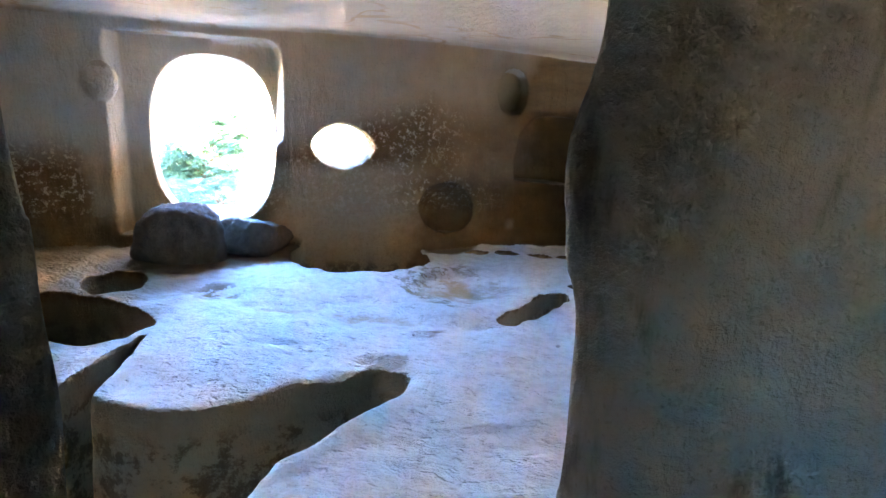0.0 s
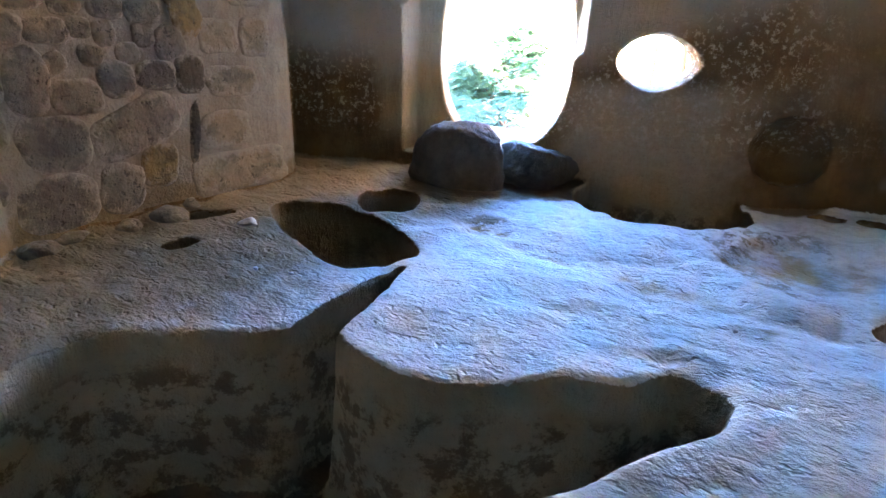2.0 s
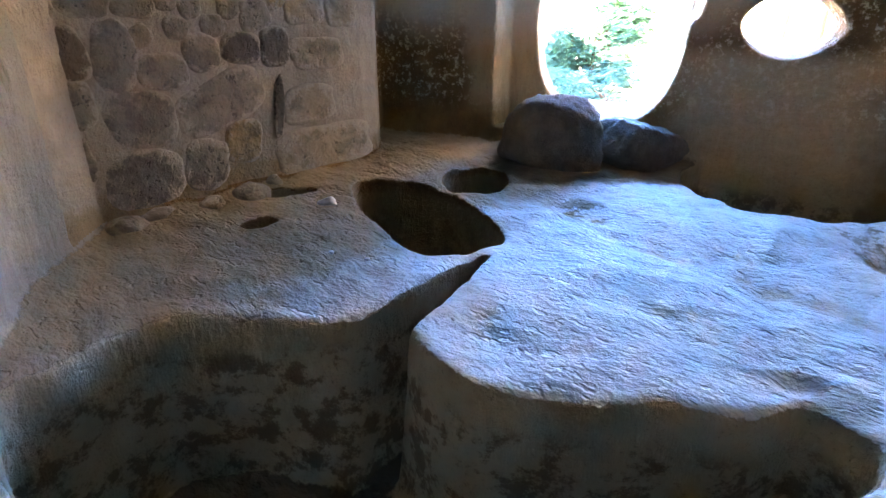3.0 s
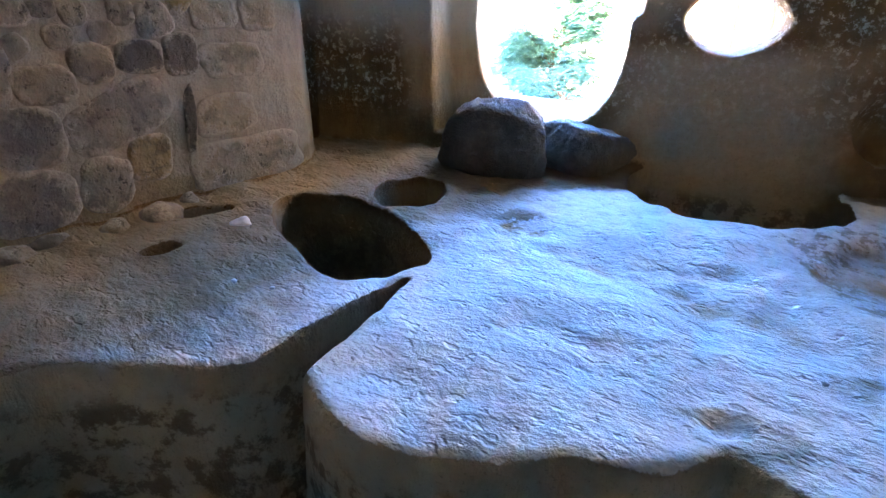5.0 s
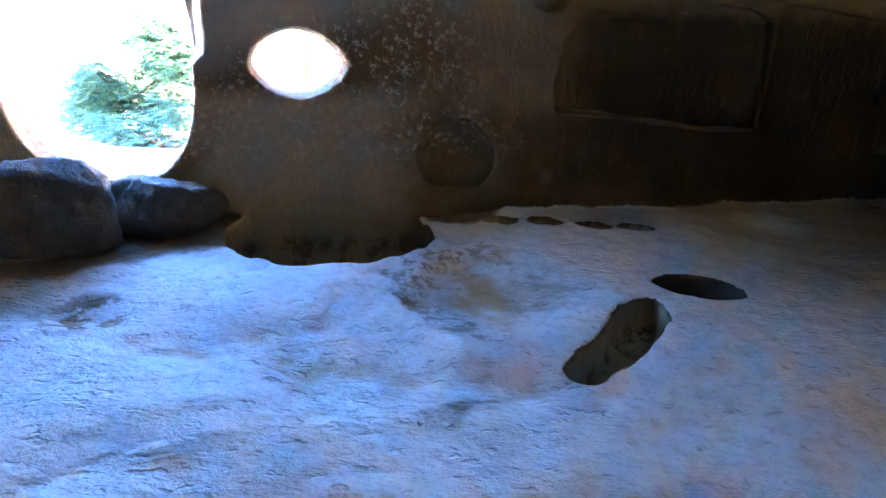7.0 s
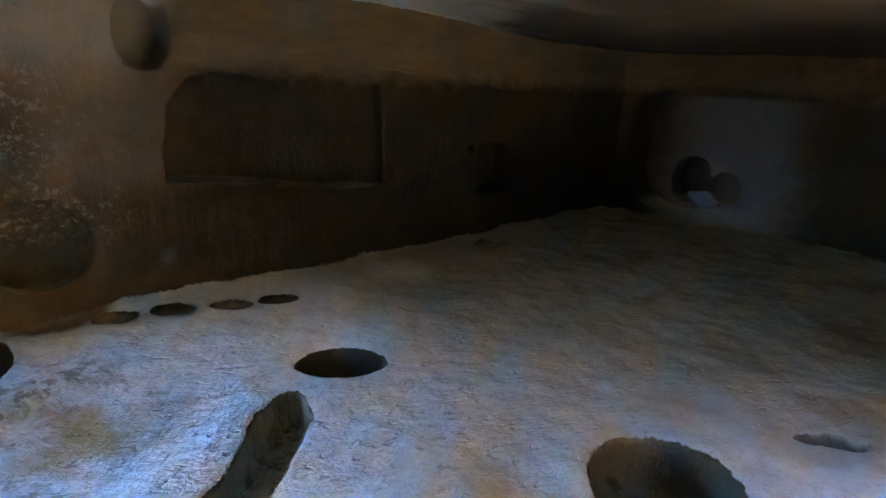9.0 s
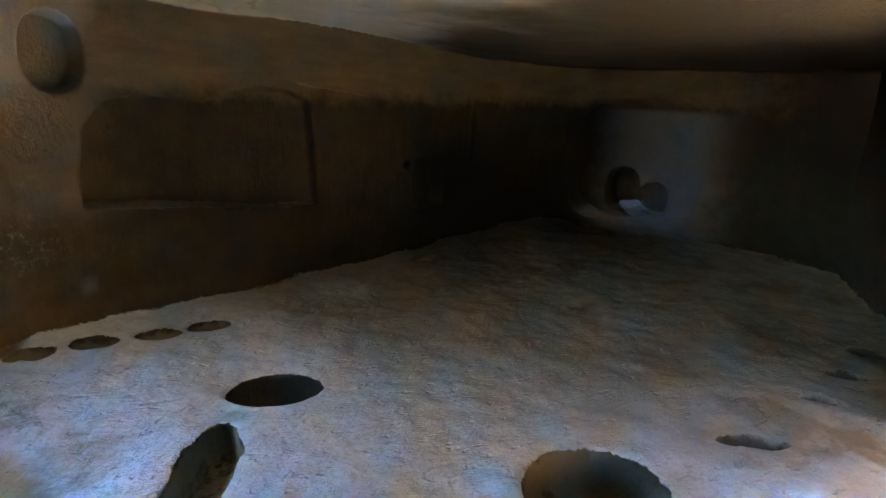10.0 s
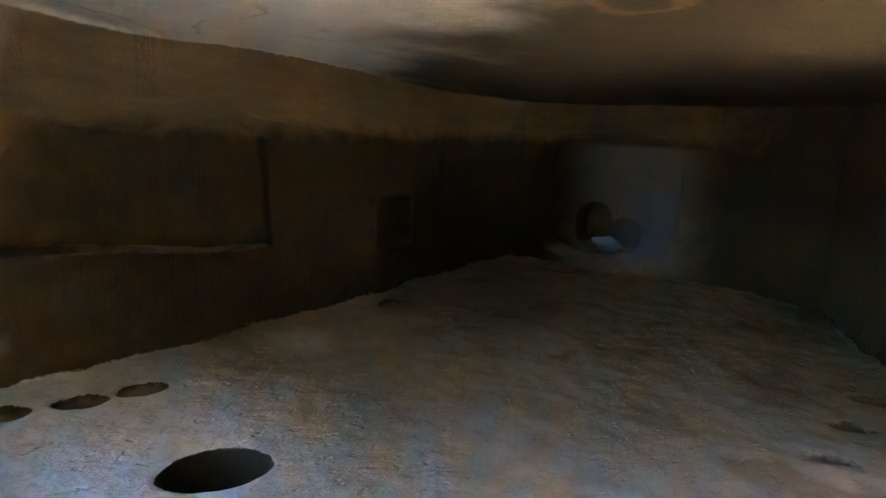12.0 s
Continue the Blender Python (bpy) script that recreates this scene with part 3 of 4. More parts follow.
# unseen slit in the antechamber behind the walker, added to light the piers
opening(1.15, -1.4, 1.30, 0.0, 0.045, 0.34, -1.0, 0.5, 4.0, wobble=0.0)

# hollows sunk in the floor
SUNK = [(-0.52, 2.33), (-0.33, 2.63), (-0.10, 2.98), (-0.06, 3.24), (-0.28, 3.33), (-0.40, 3.10), (-0.65, 2.92), (-0.84, 2.78), (-1.05, 2.69), (-1.25, 2.60), (-1.45, 2.62), (-1.70, 2.72), (-1.95, 2.64), (-2.20, 2.48), (-2.42, 2.34), (-2.62, 2.08), (-2.60, 1.8), (-2.45, 1.42), (-1.0, 1.4), (-0.66, 1.75)]
pit(lambda x, y: soft_outline(SUNK, x, y, 0.035), -3.1, 0.1, 1.3, 3.5, 0.95, wobble=2.0, k=0.06)
BASIN = [(-3.33, 3.83), (-3.00, 3.58), (-2.68, 3.49), (-2.39, 3.39), (-2.17, 3.46), (-2.05, 3.68), (-1.99, 3.92), (-2.24, 4.08), (-2.54, 4.20), (-2.8, 4.26), (-3.05, 4.26), (-3.40, 4.03)]
pit(lambda x, y: soft_outline(BASIN, x, y, 0.09), -3.4, -1.9, 3.3, 4.3, 0.75, wobble=0.8, k=0.035)
oval_pit(-2.82, 4.66, 0.24, 0.33, 20, 0.35)
pit(lambda x, y: np.maximum(ring(-0.97, 6.12, 0.74, 0.66, 8, x, y), (y - np.interp(x, front_x, front_y)) * 0.95), -1.8, -0.1, 5.4, 6.9, 0.85, wobble=1.0, k=0.035)
pit(lambda x, y: lane([(-1.96, 3.61), (-1.90, 3.3), (-1.86, 3.0), (-1.84, 2.75), (-1.82, 2.45)], (0.03, 0.06, 0.075, 0.10, 0.13), x, y), -2.1, -1.6, 2.3, 3.7, 0.9, wobble=1.0, k=0.05)
oval_pit(1.43, 5.44, 0.28, 0.20, -22, 0.95)
pit(lambda x, y: lane([(1.06, 5.18), (0.98, 4.97), (0.78, 4.63), (0.58, 4.40)], (0.07, 0.13, 0.11, 0.09), x, y), 0.4, 1.3, 4.2, 5.4, 0.24)
oval_pit(2.32, 3.84, 0.33, 0.30, 30, 0.4, round_floor=0.2, k=0.06)
for cx, cy in ((0.27, 6.53), (0.61, 6.50), (0.98, 6.46), (1.31, 6.46)):
    oval_pit(cx, cy, 0.13, 0.085, -15, 0.22, wobble=0.3)
for cx, cy, turn, long in ((4.13, 3.70, -62, 0.13), (4.65, 3.78, -62, 0.14), (5.18, 3.86, -62, 0.12), (3.33, 3.68, -42, 0.17)):
    oval_pit(cx, cy, long, 0.065, turn, 0.24, wobble=0.2)
oval_pit(3.58, 7.26, 0.13, 0.07, 15, 0.15, wobble=0.2)
oval_pit(-3.15, 2.96, 0.12, 0.055, 62, 0.12, top=0.25, wobble=0.2)
oval_pit(-3.48, 3.42, 0.19, 0.10, 60, 0.06, top=0.28, wobble=0.3)


def surface_net(field):
    """Points and quads of the zero surface; the quads face the air."""
    neg = field < 0
    count = sum(neg[i:i - 1 or None, j:j - 1 or None, k:k - 1 or None].astype(np.int8) for i in (0, 1) for j in (0, 1) for k in (0, 1))
    cells = np.argwhere((count > 0) & (count < 8))
    index = np.full(count.shape, -1, np.int32)
    index[tuple(cells.T)] = np.arange(len(cells))
    corner = [(i, j, k) for i in (0, 1) for j in (0, 1) for k in (0, 1)]
    value = {c: field[cells[:, 0] + c[0], cells[:, 1] + c[1], cells[:, 2] + c[2]] for c in corner}
    total, hits = np.zeros((len(cells), 3)), np.zeros(len(cells))
    for a in corner:
        for axis in range(3):
            if a[axis]:
                continue
            b = tuple(1 if i == axis else a[i] for i in range(3))
            va, vb = value[a], value[b]
            on = (va < 0) != (vb < 0)
            t = np.where(on, va / np.where(on, va - vb, 1), 0)
            place = np.tile(np.array(a, float), (len(cells), 1))
            place[:, axis] = t
            total += place * on[:, None]
            hits += on
    points = (cells + total / hits[:, None]) * CELL + np.array(LOW)
    slope = np.stack([sum(value[c] * (1 if c[axis] else -1) for c in corner) for axis in range(3)], 1)
    slope /= np.linalg.norm(slope, axis=1)[:, None] + 1e-9
    quads = []
    for axis in range(3):
        p, q = [(1, 2), (2, 0), (0, 1)][axis]
        here = [slice(None)] * 3
        there = [slice(None)] * 3
        here[axis], there[axis] = slice(None, -1), slice(1, None)
        for w in (p, q):
            here[w] = there[w] = slice(1, -1)
        first, second = neg[tuple(here)], neg[tuple(there)]
        for flip in (False, True):
            at = np.argwhere((first & ~second) if flip else (~first & second))
            at[:, p] += 1
            at[:, q] += 1
            four = []
            for dp, dq in ((1, 1), (0, 1), (0, 0), (1, 0)):
                c = at.copy()
                c[:, p] -= dp
                c[:, q] -= dq
                four.append(index[tuple(c.T)])
            face = np.stack(four, 1)
            quads.append(face[:, ::-1] if flip else face)
    return points, -slope, np.concatenate(quads)


points, normals, quads = surface_net(air)
del air, rough3
mid = points[quads].mean(1)
facing = normals[quads].mean(1)


def plan_value(grid, p):
    i = np.clip(((p[:, 0] - LOW[0]) / CELL).astype(int), 0, len(AX) - 1)
    j = np.clip(((p[:, 1] - LOW[1]) / CELL).astype(int), 0, len(AY) - 1)
    return grid[i, j]


inner, beyond = plan_value(plan, mid), plan_value(skin, mid) - mid[:, 1]
kind = np.full(len(mid), 3)
kind[mid[:, 0] > 5.45] = 4
kind[(mid[:, 1] < np.interp(mid[:, 0], [-5, -3.3, 0, 1.5, 6.5, 9], [2.0, 2.1, 2.1, 2.9, 5.4, 6.0]))] = 5
kind[(mid[:, 0] < -3.45) & (mid[:, 1] > 2.05) & (mid[:, 1] < 4.86)] = 6
kind[mid[:, 1] < 1.30] = 7
kind[(inner < 0.04) & (mid[:, 2] > 1.7) & (facing[:, 2] < -0.5)] = 2
kind[(inner < 0.12) & (((mid[:, 2] < 0.28) & (facing[:, 2] > 0.45)) | (mid[:, 2] < -0.05))] = 1
kind[beyond < 0.12] = 8


def mesh_from(name, verts, faces, mat, vertex_normals=None):
    me = bpy.data.meshes.new(name)
    me.vertices.add(len(verts))
    me.vertices.foreach_set("co", np.asarray(verts, np.float32).ravel())
    me.loops.add(faces.size)
    me.loops.foreach_set("vertex_index", faces.astype(np.int32).ravel())
    me.polygons.add(len(faces))
    me.polygons.foreach_set("loop_start", np.arange(0, faces.size, faces.shape[1], dtype=np.int32))
    me.update(calc_edges=True)
    me.polygons.foreach_set("use_smooth", np.ones(len(faces), bool))
    me.materials.append(mat)
    if vertex_normals is not None:
        me.normals_split_custom_set_from_vertices(np.asarray(vertex_normals, np.float32))
    return new(name, me)


SETTING = {
    1: ("floor", "uneven dusty rock-cut floor with sunken pits", "floor"),
    2: ("ceiling", "low rough-hewn pale rock ceiling with stains", "ceiling"),
    3: ("wall_north", "brown stained rock wall with doorway, window and niches", "wall"),
    4: ("wall_east", "dark rock end wall with a deep recess", "wall"),
    5: ("wall_south", "rough-hewn tuff wall beside the entrance", "wall"),
    6: ("wall_west", "mortared rubble wall built against the rock", "wall"),
    7: ("wall_entrance", "grey hewn rock piers of the entrance passage", "wall"),
    8: ("cliff", "rough outer face of the tuff cliff", "cliff"),
}
setting = {}
for k, (name, label, category) in SETTING.items():
    faces = quads[kind == k]
    used, faces = np.unique(faces, return_inverse=True)
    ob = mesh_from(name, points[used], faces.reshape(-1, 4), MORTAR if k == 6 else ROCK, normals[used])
    setting[name] = tagged(ob, label, category, kind="structure")


# ---- building blocks ----


def link_bm(name, bm, mat, parent=None, label="", smooth=True):
    me = bpy.data.meshes.new(name)
    bm.to_mesh(me)
    bm.free()
    if smooth:
        me.polygons.foreach_set("use_smooth", np.ones(len(me.polygons), bool))
    me.materials.append(mat)
    ob = new(name, me)
    if parent is not None:
        ob.parent = parent
    if label:
        tagged(ob, label)
    return ob


def part(name, bm, mat, parent, label="", smooth=True):
    return link_bm(name, bm, mat, parent, label, smooth)


def boulder_bm(size, seed, cuts=5, lumps=0.17, flats=11):
    """A weathered stone: a ball with flattened facets and lumps."""
    bm = bmesh.new()
    bmesh.ops.create_icosphere(bm, subdivisions=cuts, radius=1)
    r = random.Random(seed)
    planes = []
    for _ in range(flats):
        v = Vector((r.gauss(0, 1), r.gauss(0, 1), r.gauss(0, 1))).normalized()
        planes.append((v, r.uniform(0.62, 0.86)))
    off = Vector((seed * 3.1, seed * 1.7, seed))
    for v in bm.verts:
        d = v.co.copy()
        for p, h in planes:
            over = d.dot(p) - h
            if over > 0:
                d -= p * over * 0.85
        d *= 1 + lumps * noise.noise(d * 1.6 + off) + lumps * 0.35 * noise.noise(d * 5 + off) + lumps * 0.16 * noise.noise(d * 14 + off) + lumps * 0.1 * noise.noise(d * 27 + off)
        v.co = Vector((d.x * size[0], d.y * size[1], d.z * size[2]))
    return bm


def tube_bm(spine, radii, sides=8):
    bm = bmesh.new()
    rings = []
    for i, p in enumerate(spine):
        a, b = Vector(spine[max(0, i - 1)]), Vector(spine[min(len(spine) - 1, i + 1)])
        turn = (b - a).to_track_quat("Z", "Y").to_matrix()
        rings.append([bm.verts.new(Vector(p) + turn @ Vector((radii[i] * math.cos(2 * math.pi * k / sides), radii[i] * math.sin(2 * math.pi * k / sides), 0))) for k in range(sides)])
    for lower, upper in zip(rings, rings[1:]):
        for k in range(sides):
            bm.faces.new((lower[k], lower[(k + 1) % sides], upper[(k + 1) % sides], upper[k]))
    bm.faces.new(rings[0][::-1])
    bm.faces.new(rings[-1])
    return bm


# ---- outdoors ----
def land(x, y):
    """Height of the ground outside."""
    drop = -0.02 - 0.13 * np.clip(y - 6.8, 0, 5)
    hill = 15.0 * np.clip((y - 22) / 45, 0, 1) ** 1.2 + 5 * np.clip((np.hypot(x, y - 4) - 60) / 200, 0, 1)
    return np.where(y > 3, drop + hill, -0.1 + 0 * x) + 0.10 * np.sin(x * 0.7 + 1) * np.sin(y * 0.45) * np.clip((y - 9) / 6, 0, 1)


def spaced(lo, hi, fine_lo, fine_hi, step):
    inner_row = np.arange(fine_lo, fine_hi, step)
    grow = np.cumsum(step * 1.22 ** np.arange(40))
    row = np.concatenate([(fine_lo - grow)[::-1], inner_row, inner_row[-1] + grow])
    return row[(row > lo) & (row < hi)]


gx, gy = np.meshgrid(spaced(-900, 900, -12, 14, 0.35), spaced(-900, 900, -4, 22, 0.35), indexing="ij")
gz = land(gx, gy)
for i in range(gz.shape[0]):
    for j in range(gz.shape[1]):
        if -14 < gx[i, j] < 16 and gy[i, j] < 26:
            gz[i, j] += 0.05 * noise.noise(Vector((gx[i, j] * 1.1, gy[i, j] * 1.1, 3.3)))
far_skin = np.interp(gx, front_x, front_y)
covered = (gx > -4.5) & (gx < 7.7) & (gy > -1.6) & (gy < far_skin + 0.3)
flat = np.arange(gx.size).reshape(gx.shape)
sheet = np.stack([flat[:-1, :-1], flat[1:, :-1], flat[1:, 1:], flat[:-1, 1:]], -1).reshape(-1, 4)
sheet = sheet[~covered.ravel()[sheet].any(1)]
land_ob = mesh_from("ground", np.stack([gx, gy, gz], -1).reshape(-1, 3), sheet, EARTH)
tagged(land_ob, "pale dry earth sloping away from the cliff", "ground", kind="structure")


def rock_hull():
    """Rough rock block round the rooms, open-fronted, pierced by the added light wells."""
    bm = bmesh.new()

    def slab(x0, x1, y0, y1, z0, z1):
        made = bmesh.ops.create_cube(bm, size=1)["verts"]
        bmesh.ops.scale(bm, vec=(x1 - x0, y1 - y0, z1 - z0), verts=made)
        bmesh.ops.translate(bm, vec=((x0 + x1) / 2, (y0 + y1) / 2, (z0 + z1) / 2), verts=made)
    slab(-8.0, -4.95, -6.0, 5.3, -1.2, 7.0)
    slab(8.15, 11.0, -6.0, 9.6, -1.2, 7.0)
    slab(-8.0, 3.1, 1.0, 5.4, 2.78, 5.6)
    slab(-4.95, 0.0, -6.0, -2.0, -1.2, 7.0)
    slab(2.3, 8.15, -6.0, -2.0, -1.2, 3.0)
    slab(-4.95, 2.9, -2.0, 1.0, 2.78, 5.0)
    slab(4.3, 8.15, 1.0, 6.2, 2.78, 5.5)
    # unseen slab outdoors, added to keep north-eastern sky off the west floor
    slab(-0.7, 4.5, 7.9, 22.0, -1.5, 10.0)
    bmesh.ops.subdivide_edges(bm, edges=bm.edges[:], cuts=7, use_grid_fill=True)
    for v in bm.verts:
        v.co += 0.22 * noise.noise_vector(v.co * 0.45)
    return bm


tagged(link_bm("rock_mass", rock_hull(), ROCK, smooth=False), "weathered tuff rock mass above the cave rooms, plus an unseen sky-blocking slab", "rock", kind="structure")


def feather_leaf(bm, origin, along, side, length, r):
    """One compound leaf: a drooping stalk with paired leaflets."""
    pairs = 7
    for i in range(pairs):
        t = (i + 1) / pairs
        base = origin + along * length * t - Vector((0, 0, 0.25 * length * t * t))
        for sgn in (-1, 1):
            w = side * sgn * length * 0.30 * (1.15 - 0.6 * t) * r.uniform(0.8, 1.2)
            tip = base + w + along * length * 0.10 + Vector((0, 0, -0.02))
            mid_a, mid_b = base + w * 0.5 + along * length * 0.09, base + w * 0.5 - along * length * 0.02
            bm.faces.new([bm.verts.new(p) for p in (base, mid_b, tip, mid_a)])


def tree(name, place, height, spread, seed, leaves, label):
    r = random.Random(seed)
    base = tagged(new(name), label, "tree")
    base.location = place
    lean = Vector((r.uniform(-0.1, 0.1), r.uniform(-0.1, 0.1), 1))
    spine = [lean * height * t + Vector((0.04 * math.sin(5 * t + seed), 0.04 * math.cos(4 * t), 0)) for t in (0, 0.15, 0.3, 0.45, 0.6, 0.8)]
    part("trunk", tube_bm(spine, (0.07, 0.055, 0.047, 0.038, 0.027, 0.014)), BARK, base)
    tips = []
    for i in range(16):
        t = r.uniform(0.08, 0.78)
        start = lean * height * t
        a = r.uniform(0, 2 * math.pi)
        reach = spread * r.uniform(0.5, 1.0) * (1.1 - 0.5 * t)
        end = start + Vector((math.cos(a) * reach, math.sin(a) * reach, height * r.uniform(0.10, 0.34)))
        bend = (start + end) / 2 + Vector((0, 0, 0.12 * reach))
        part("limb", tube_bm([start, bend, end], (0.022, 0.014, 0.006), 6), BARK, base)
        tips += [start.lerp(end, u) + Vector((0, 0, 0.1 * reach)) for u in (0.45, 0.6, 0.75, 0.9, 1.0)]
    bm = bmesh.new()
    for _ in range(leaves):
        p = r.choice(tips) + Vector((r.gauss(0, 0.14), r.gauss(0, 0.14), r.gauss(0, 0.12)))
        a = r.uniform(0, 2 * math.pi)
        along = Vector((math.cos(a), math.sin(a), r.uniform(-0.3, 0.35))).normalized()
        side = along.cross(Vector((0, 0, 1))).normalized()
        feather_leaf(bm, p, along, side, r.uniform(0.18, 0.34), r)
    part("crown", bm, LEAF, base, "sparse feathery green leaves", smooth=False)
    return base


tree("tree", (-5.2, 10.9, -0.70), 1.95, 1.35, 5, 4200, "slender young tree with feathery green leaves")
tree("tree", (-8.2, 13.2, -0.75), 1.5, 0.9, 9, 700, "low leafy young tree further down the slope")
tree("shrub", (-5.9, 9.2, -0.40), 0.55, 0.4, 12, 90, "small green shrub beside the doorway path")
tree("shrub", (-4.35, 9.9, -0.50), 0.5, 0.35, 15, 80, "low green shrub on the dry slope")


def post(place, height, radius, lean):
    ob = link_bm("wooden_post", tube_bm([(0, 0, -0.3), (lean * 0.3, 0, height * 0.3), (lean * 0.7, 0.01, height * 0.7), (lean, 0, height)], (radius, radius * 0.97, radius * 0.93, radius * 0.9), 12), TIMBER)
    ob.location = place
    return tagged(ob, "upright orange-brown peeled wooden pole outside the window", "post", "poles outside the window")


post((-1.60, 7.75, -0.1), 2.5, 0.032, 0.03)
post((-1.27, 7.78, -0.1), 2.5, 0.032, -0.02)

# ---- stones and small things indoors ----


def stone_thing(name, place, size, turn, seed, mat, label, category, cuts=5, **more):
    ob = link_bm(name, boulder_bm(size, seed, cuts, **more), mat)
    ob.matrix_world = pose(*place, 0, 0, turn)
    return tagged(ob, label, category)


stone_thing("boulder", (-2.67, 5.52, 0.18), (0.45, 0.34, 0.43), 27, 3, BASALT, "large dark grey basalt boulder on the doorway sill", "boulder", lumps=0.14, flats=6)
stone_thing("boulder", (-2.12, 5.93, 0.17), (0.38, 0.27, 0.30), 30, 8, BASALT, "smaller dark grey boulder wedged at the doorway", "boulder")
stone_thing("pebble", (-3.07, 3.42, 0.115), (0.07, 0.05, 0.035), 40, 6, PEBBLE, "small pale stone lying at a pit's rim", "stone", 3)
# pale stone added to stand in for the bright spot between the arches
stone_thing("bright_spot_stone", (7.12, 7.46, 0.24), (0.12, 0.20, 0.12), 22, 14, CLAY, "added pale stone in place of a bright spot before low dark arches", "stone", 4)
stone_thing("cobble", (0.74, 4.54, -0.24), (0.07, 0.06, 0.06), 10, 5, CLAY, "round grey cobble lying in the floor slot", "stone", 3)

# ---- masonry of the west wall: stones bedded in lime mortar ----


def bedded_stone(y, z, wide, tall, turn=0.0, mat=None, square=3.3, proud=0.014, seed=0):
    """One rubble stone with an uneven outline and a pitted, lumpy face, its rim drowned in mortar."""
    bm = bmesh.new()
    sides = 30
    off = Vector((seed * 1.7, seed * 0.9, seed * 2.3))
    rings = []
    for scale, out in ((1.06, -0.05), (1.04, -0.004), (0.97, 0.55 * proud), (0.85, 0.9 * proud), (0.62, proud), (0.32, 1.05 * proud)):
        row = []
        for k in range(sides):
            a = 2 * math.pi * k / sides
            c, s_ = math.cos(a), math.sin(a)
            round_ = Vector((c, s_, 0))
            wob = 1 + 0.17 * noise.noise(round_ * 0.9 + off) + 0.09 * noise.noise(round_ * 2.6 + off)
            q = (abs(c) ** square + abs(s_) ** square) ** (-1 / square) * wob * scale
            py, pz = c * q * wide * 0.535, s_ * q * tall * 0.535
            lump = 0.011 * noise.noise(Vector((py * 9, pz * 9, seed))) + 0.006 * noise.noise(Vector((py * 26, pz * 26, seed)))
            row.append(bm.verts.new((out + (lump if out > 0 else 0), py, pz)))
        rings.append(row)
    for lower, upper in zip(rings, rings[1:]):
        for k in range(sides):
            bm.faces.new((lower[k], lower[(k + 1) % sides], upper[(k + 1) % sides], upper[k]))
    centre = bm.verts.new((1.05 * proud, 0, 0))
    for k in range(sides):
        bm.faces.new((rings[-1][k], rings[-1][(k + 1) % sides], centre))
    ob = part("stone", bm, mat or STONE, setting["wall_west"])
    ob.matrix_world = pose(-3.722 - 0.02 * (y - 2.3), y, z, turn, 0, 0)
    return ob


STONES = [
    [(2.58, 0.32, 0.44, 0.32, 0), (3.00, 0.33, 0.26, 0.30, -12), (2.24, 0.50, 0.17, 0.29, 4), (2.10, 0.30, 0.20, 0.24, 0)],
    [(2.27, 0.79, 0.27, 0.25, 0), (2.63, 0.665, 0.37, 0.31, 0), (3.15, 0.71, 0.62, 0.285, 17), (2.10, 1.03, 0.16, 0.22, 0)],
    [(2.55, 1.02, 0.22, 0.36, -8), (2.80, 0.925, 0.29, 0.20, 0), (3.07, 1.01, 0.23, 0.21, 0), (2.93, 1.16, 0.14, 0.13, 0), (2.71, 1.12, 0.13, 0.12, 20)],
    [(2.45, 1.30, 0.25, 0.15, 0), (2.70, 1.29, 0.22, 0.13, 0), (2.89, 1.31, 0.12, 0.11, 0), (3.03, 1.28, 0.13, 0.14, 0), (3.16, 1.17, 0.14, 0.12, 0), (3.28, 1.27, 0.13, 0.13, 0), (3.46, 1.23, 0.20, 0.19, 10), (2.22, 1.27, 0.17, 0.14, 0)],
    [(2.36, 1.47, 0.22, 0.17, 0), (2.60, 1.48, 0.20, 0.16, 0), (2.83, 1.47, 0.20, 0.17, 0), (3.07, 1.44, 0.20, 0.15, -10), (3.30, 1.43, 0.22, 0.17, 0)],
    [(3.12, 1.63, 0.25, 0.16, 8), (3.38, 1.63, 0.22, 0.17, 0), (2.85, 1.66, 0.22, 0.16, 0), (2.55, 1.70, 0.24, 0.20, 0), (3.0, 1.84, 0.26, 0.18, 0), (3.3, 1.85, 0.24, 0.18, 0), (2.75, 1.88, 0.18, 0.16, 0), (3.62, 1.72, 0.22, 0.24, 0)],
]
seed = 40
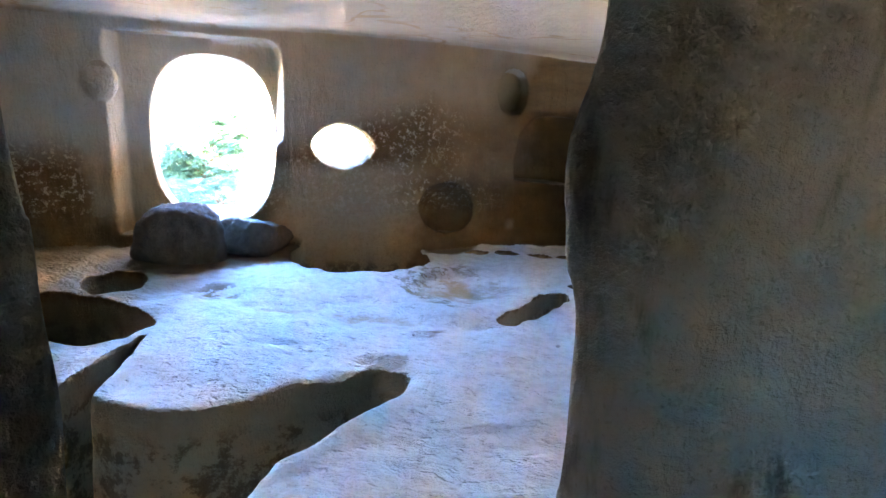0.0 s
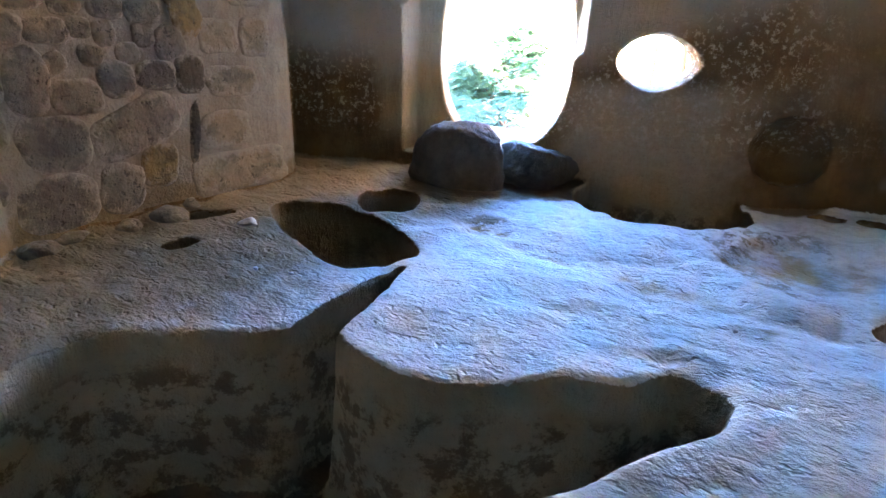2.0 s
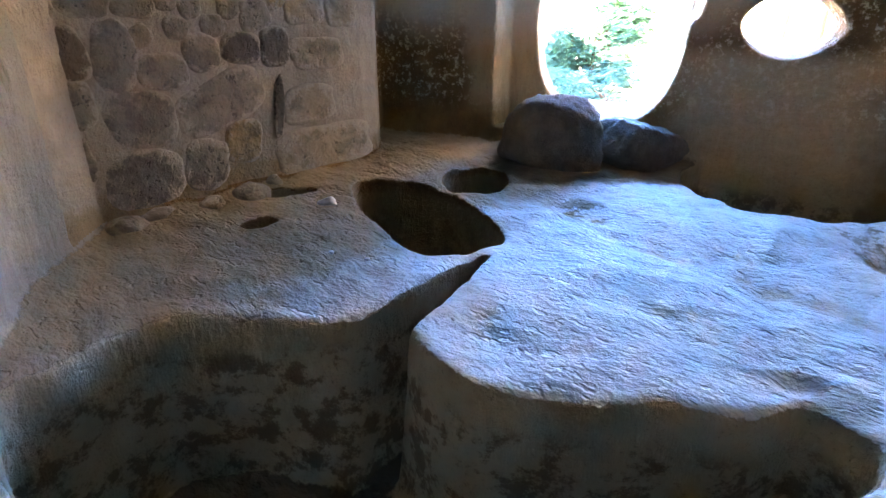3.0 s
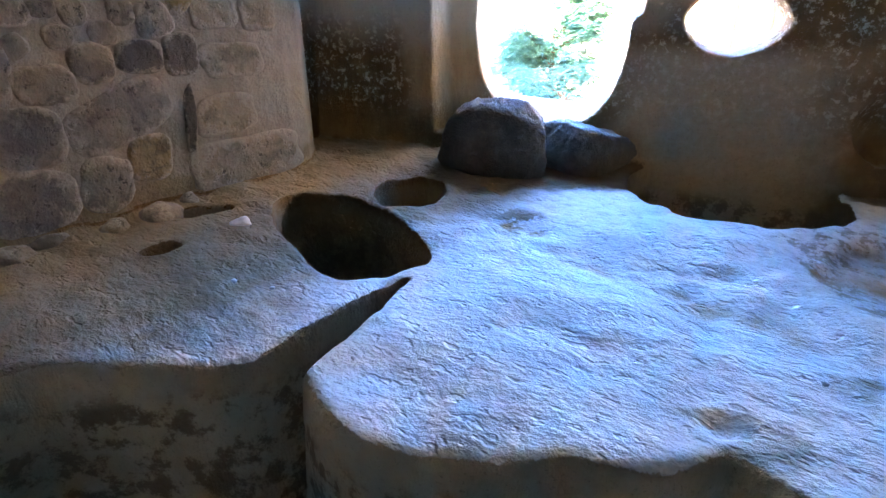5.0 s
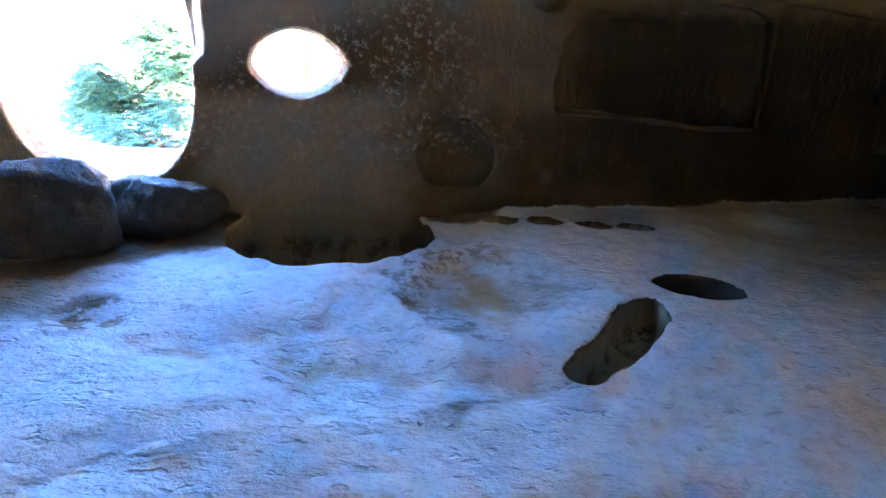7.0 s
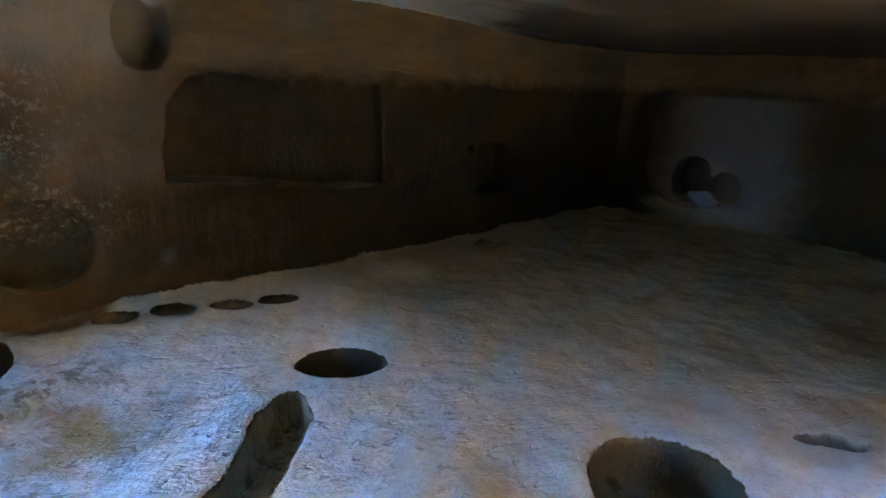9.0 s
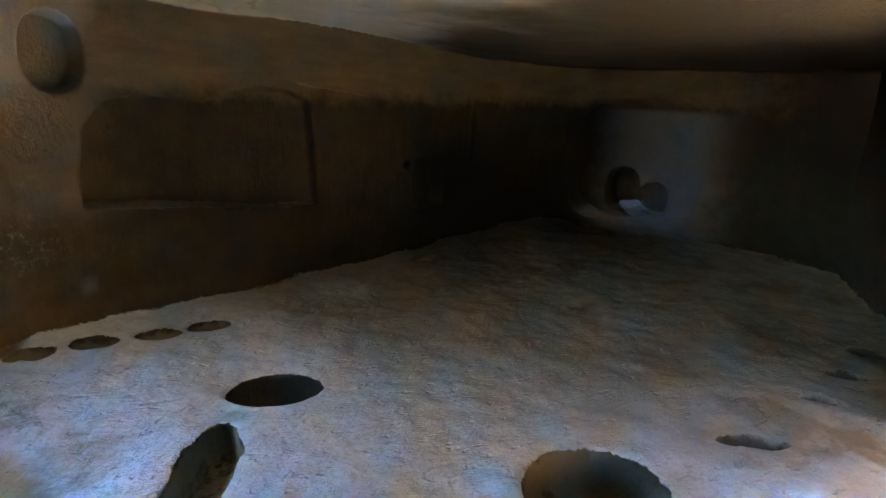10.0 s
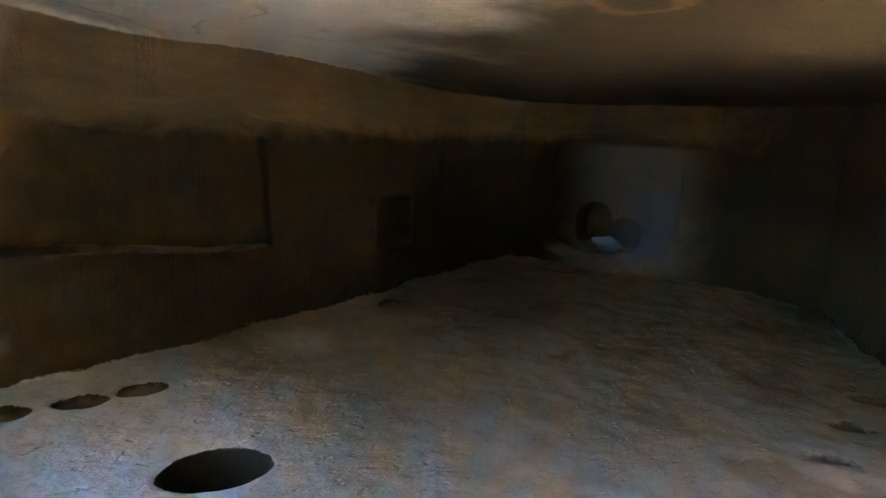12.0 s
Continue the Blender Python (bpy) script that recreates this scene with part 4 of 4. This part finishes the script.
for course in STONES:
    for row in course:
        seed += 1
        bedded_stone(*row, seed=seed)
for row in ((2.31, 1.05, 0.20, 0.25, 5), (3.34, 1.02, 0.26, 0.17, 0), (3.60, 1.02, 0.22, 0.23, 0), (3.42, 1.87, 0.16, 0.16, 0)):
    seed += 1
    bedded_stone(*row, mat=STONE_DARK, seed=seed)
for row in ((3.28, 0.44, 0.25, 0.27, -8), (3.60, 1.44, 0.20, 0.34, 22)):
    seed += 1
    bedded_stone(*row, mat=STONE_OCHRE, seed=seed)
bedded_stone(3.58, 0.60, 0.07, 0.40, -6, STONE_DARK, 3.0, 0.008, 97)
# dressed blocks of the corner, almost plastered over
for row in ((3.86, 0.61, 0.40, 0.23, 0), (3.95, 0.95, 0.42, 0.19, 0), (4.20, 1.27, 0.26, 0.25, 0), (3.86, 1.27, 0.30, 0.22, 0), (4.15, 1.62, 0.30, 0.26, 0)):
    seed += 1
    bedded_stone(*row, mat=BLOCK, square=5.0, proud=0.006, seed=seed)
bedded_stone(3.96, 0.28, 0.82, 0.31, 0, BLOCK, 5.0, 0.016, 99)

# rubble at the foot of the masonry and loose crumbs on the floor
for i, (px, py, pz, size) in enumerate(((-3.62, 2.62, 0.13, 0.10), (-3.60, 2.95, 0.14, 0.08), (-3.58, 3.22, 0.15, 0.12), (-3.66, 3.45, 0.16, 0.07), (-3.55, 2.40, 0.12, 0.12))):
    stone_thing("rubble_stone", (px - 0.07, py, pz - 0.05), (size * 1.1, size * 1.3, size * 0.75), 37 * i, 20 + i, STONE, "crumbled mortar lump at the masonry's foot", "rubble", 3)
for i, (px, py, pz, size) in enumerate(((-2.55, 3.02, 0.05, 0.018), (-2.35, 3.10, 0.04, 0.015), (-0.12, 3.95, 0.0, 0.017), (-1.62, 2.95, 0.02, 0.016), (0.9, 3.9, 0.0, 0.018))):
    stone_thing("crumb", (px, py, pz), (size, size * 0.8, size * 0.7), 50 * i, 30 + i, PEBBLE, "small loose stone crumb on the dusty floor", "stone", 2)
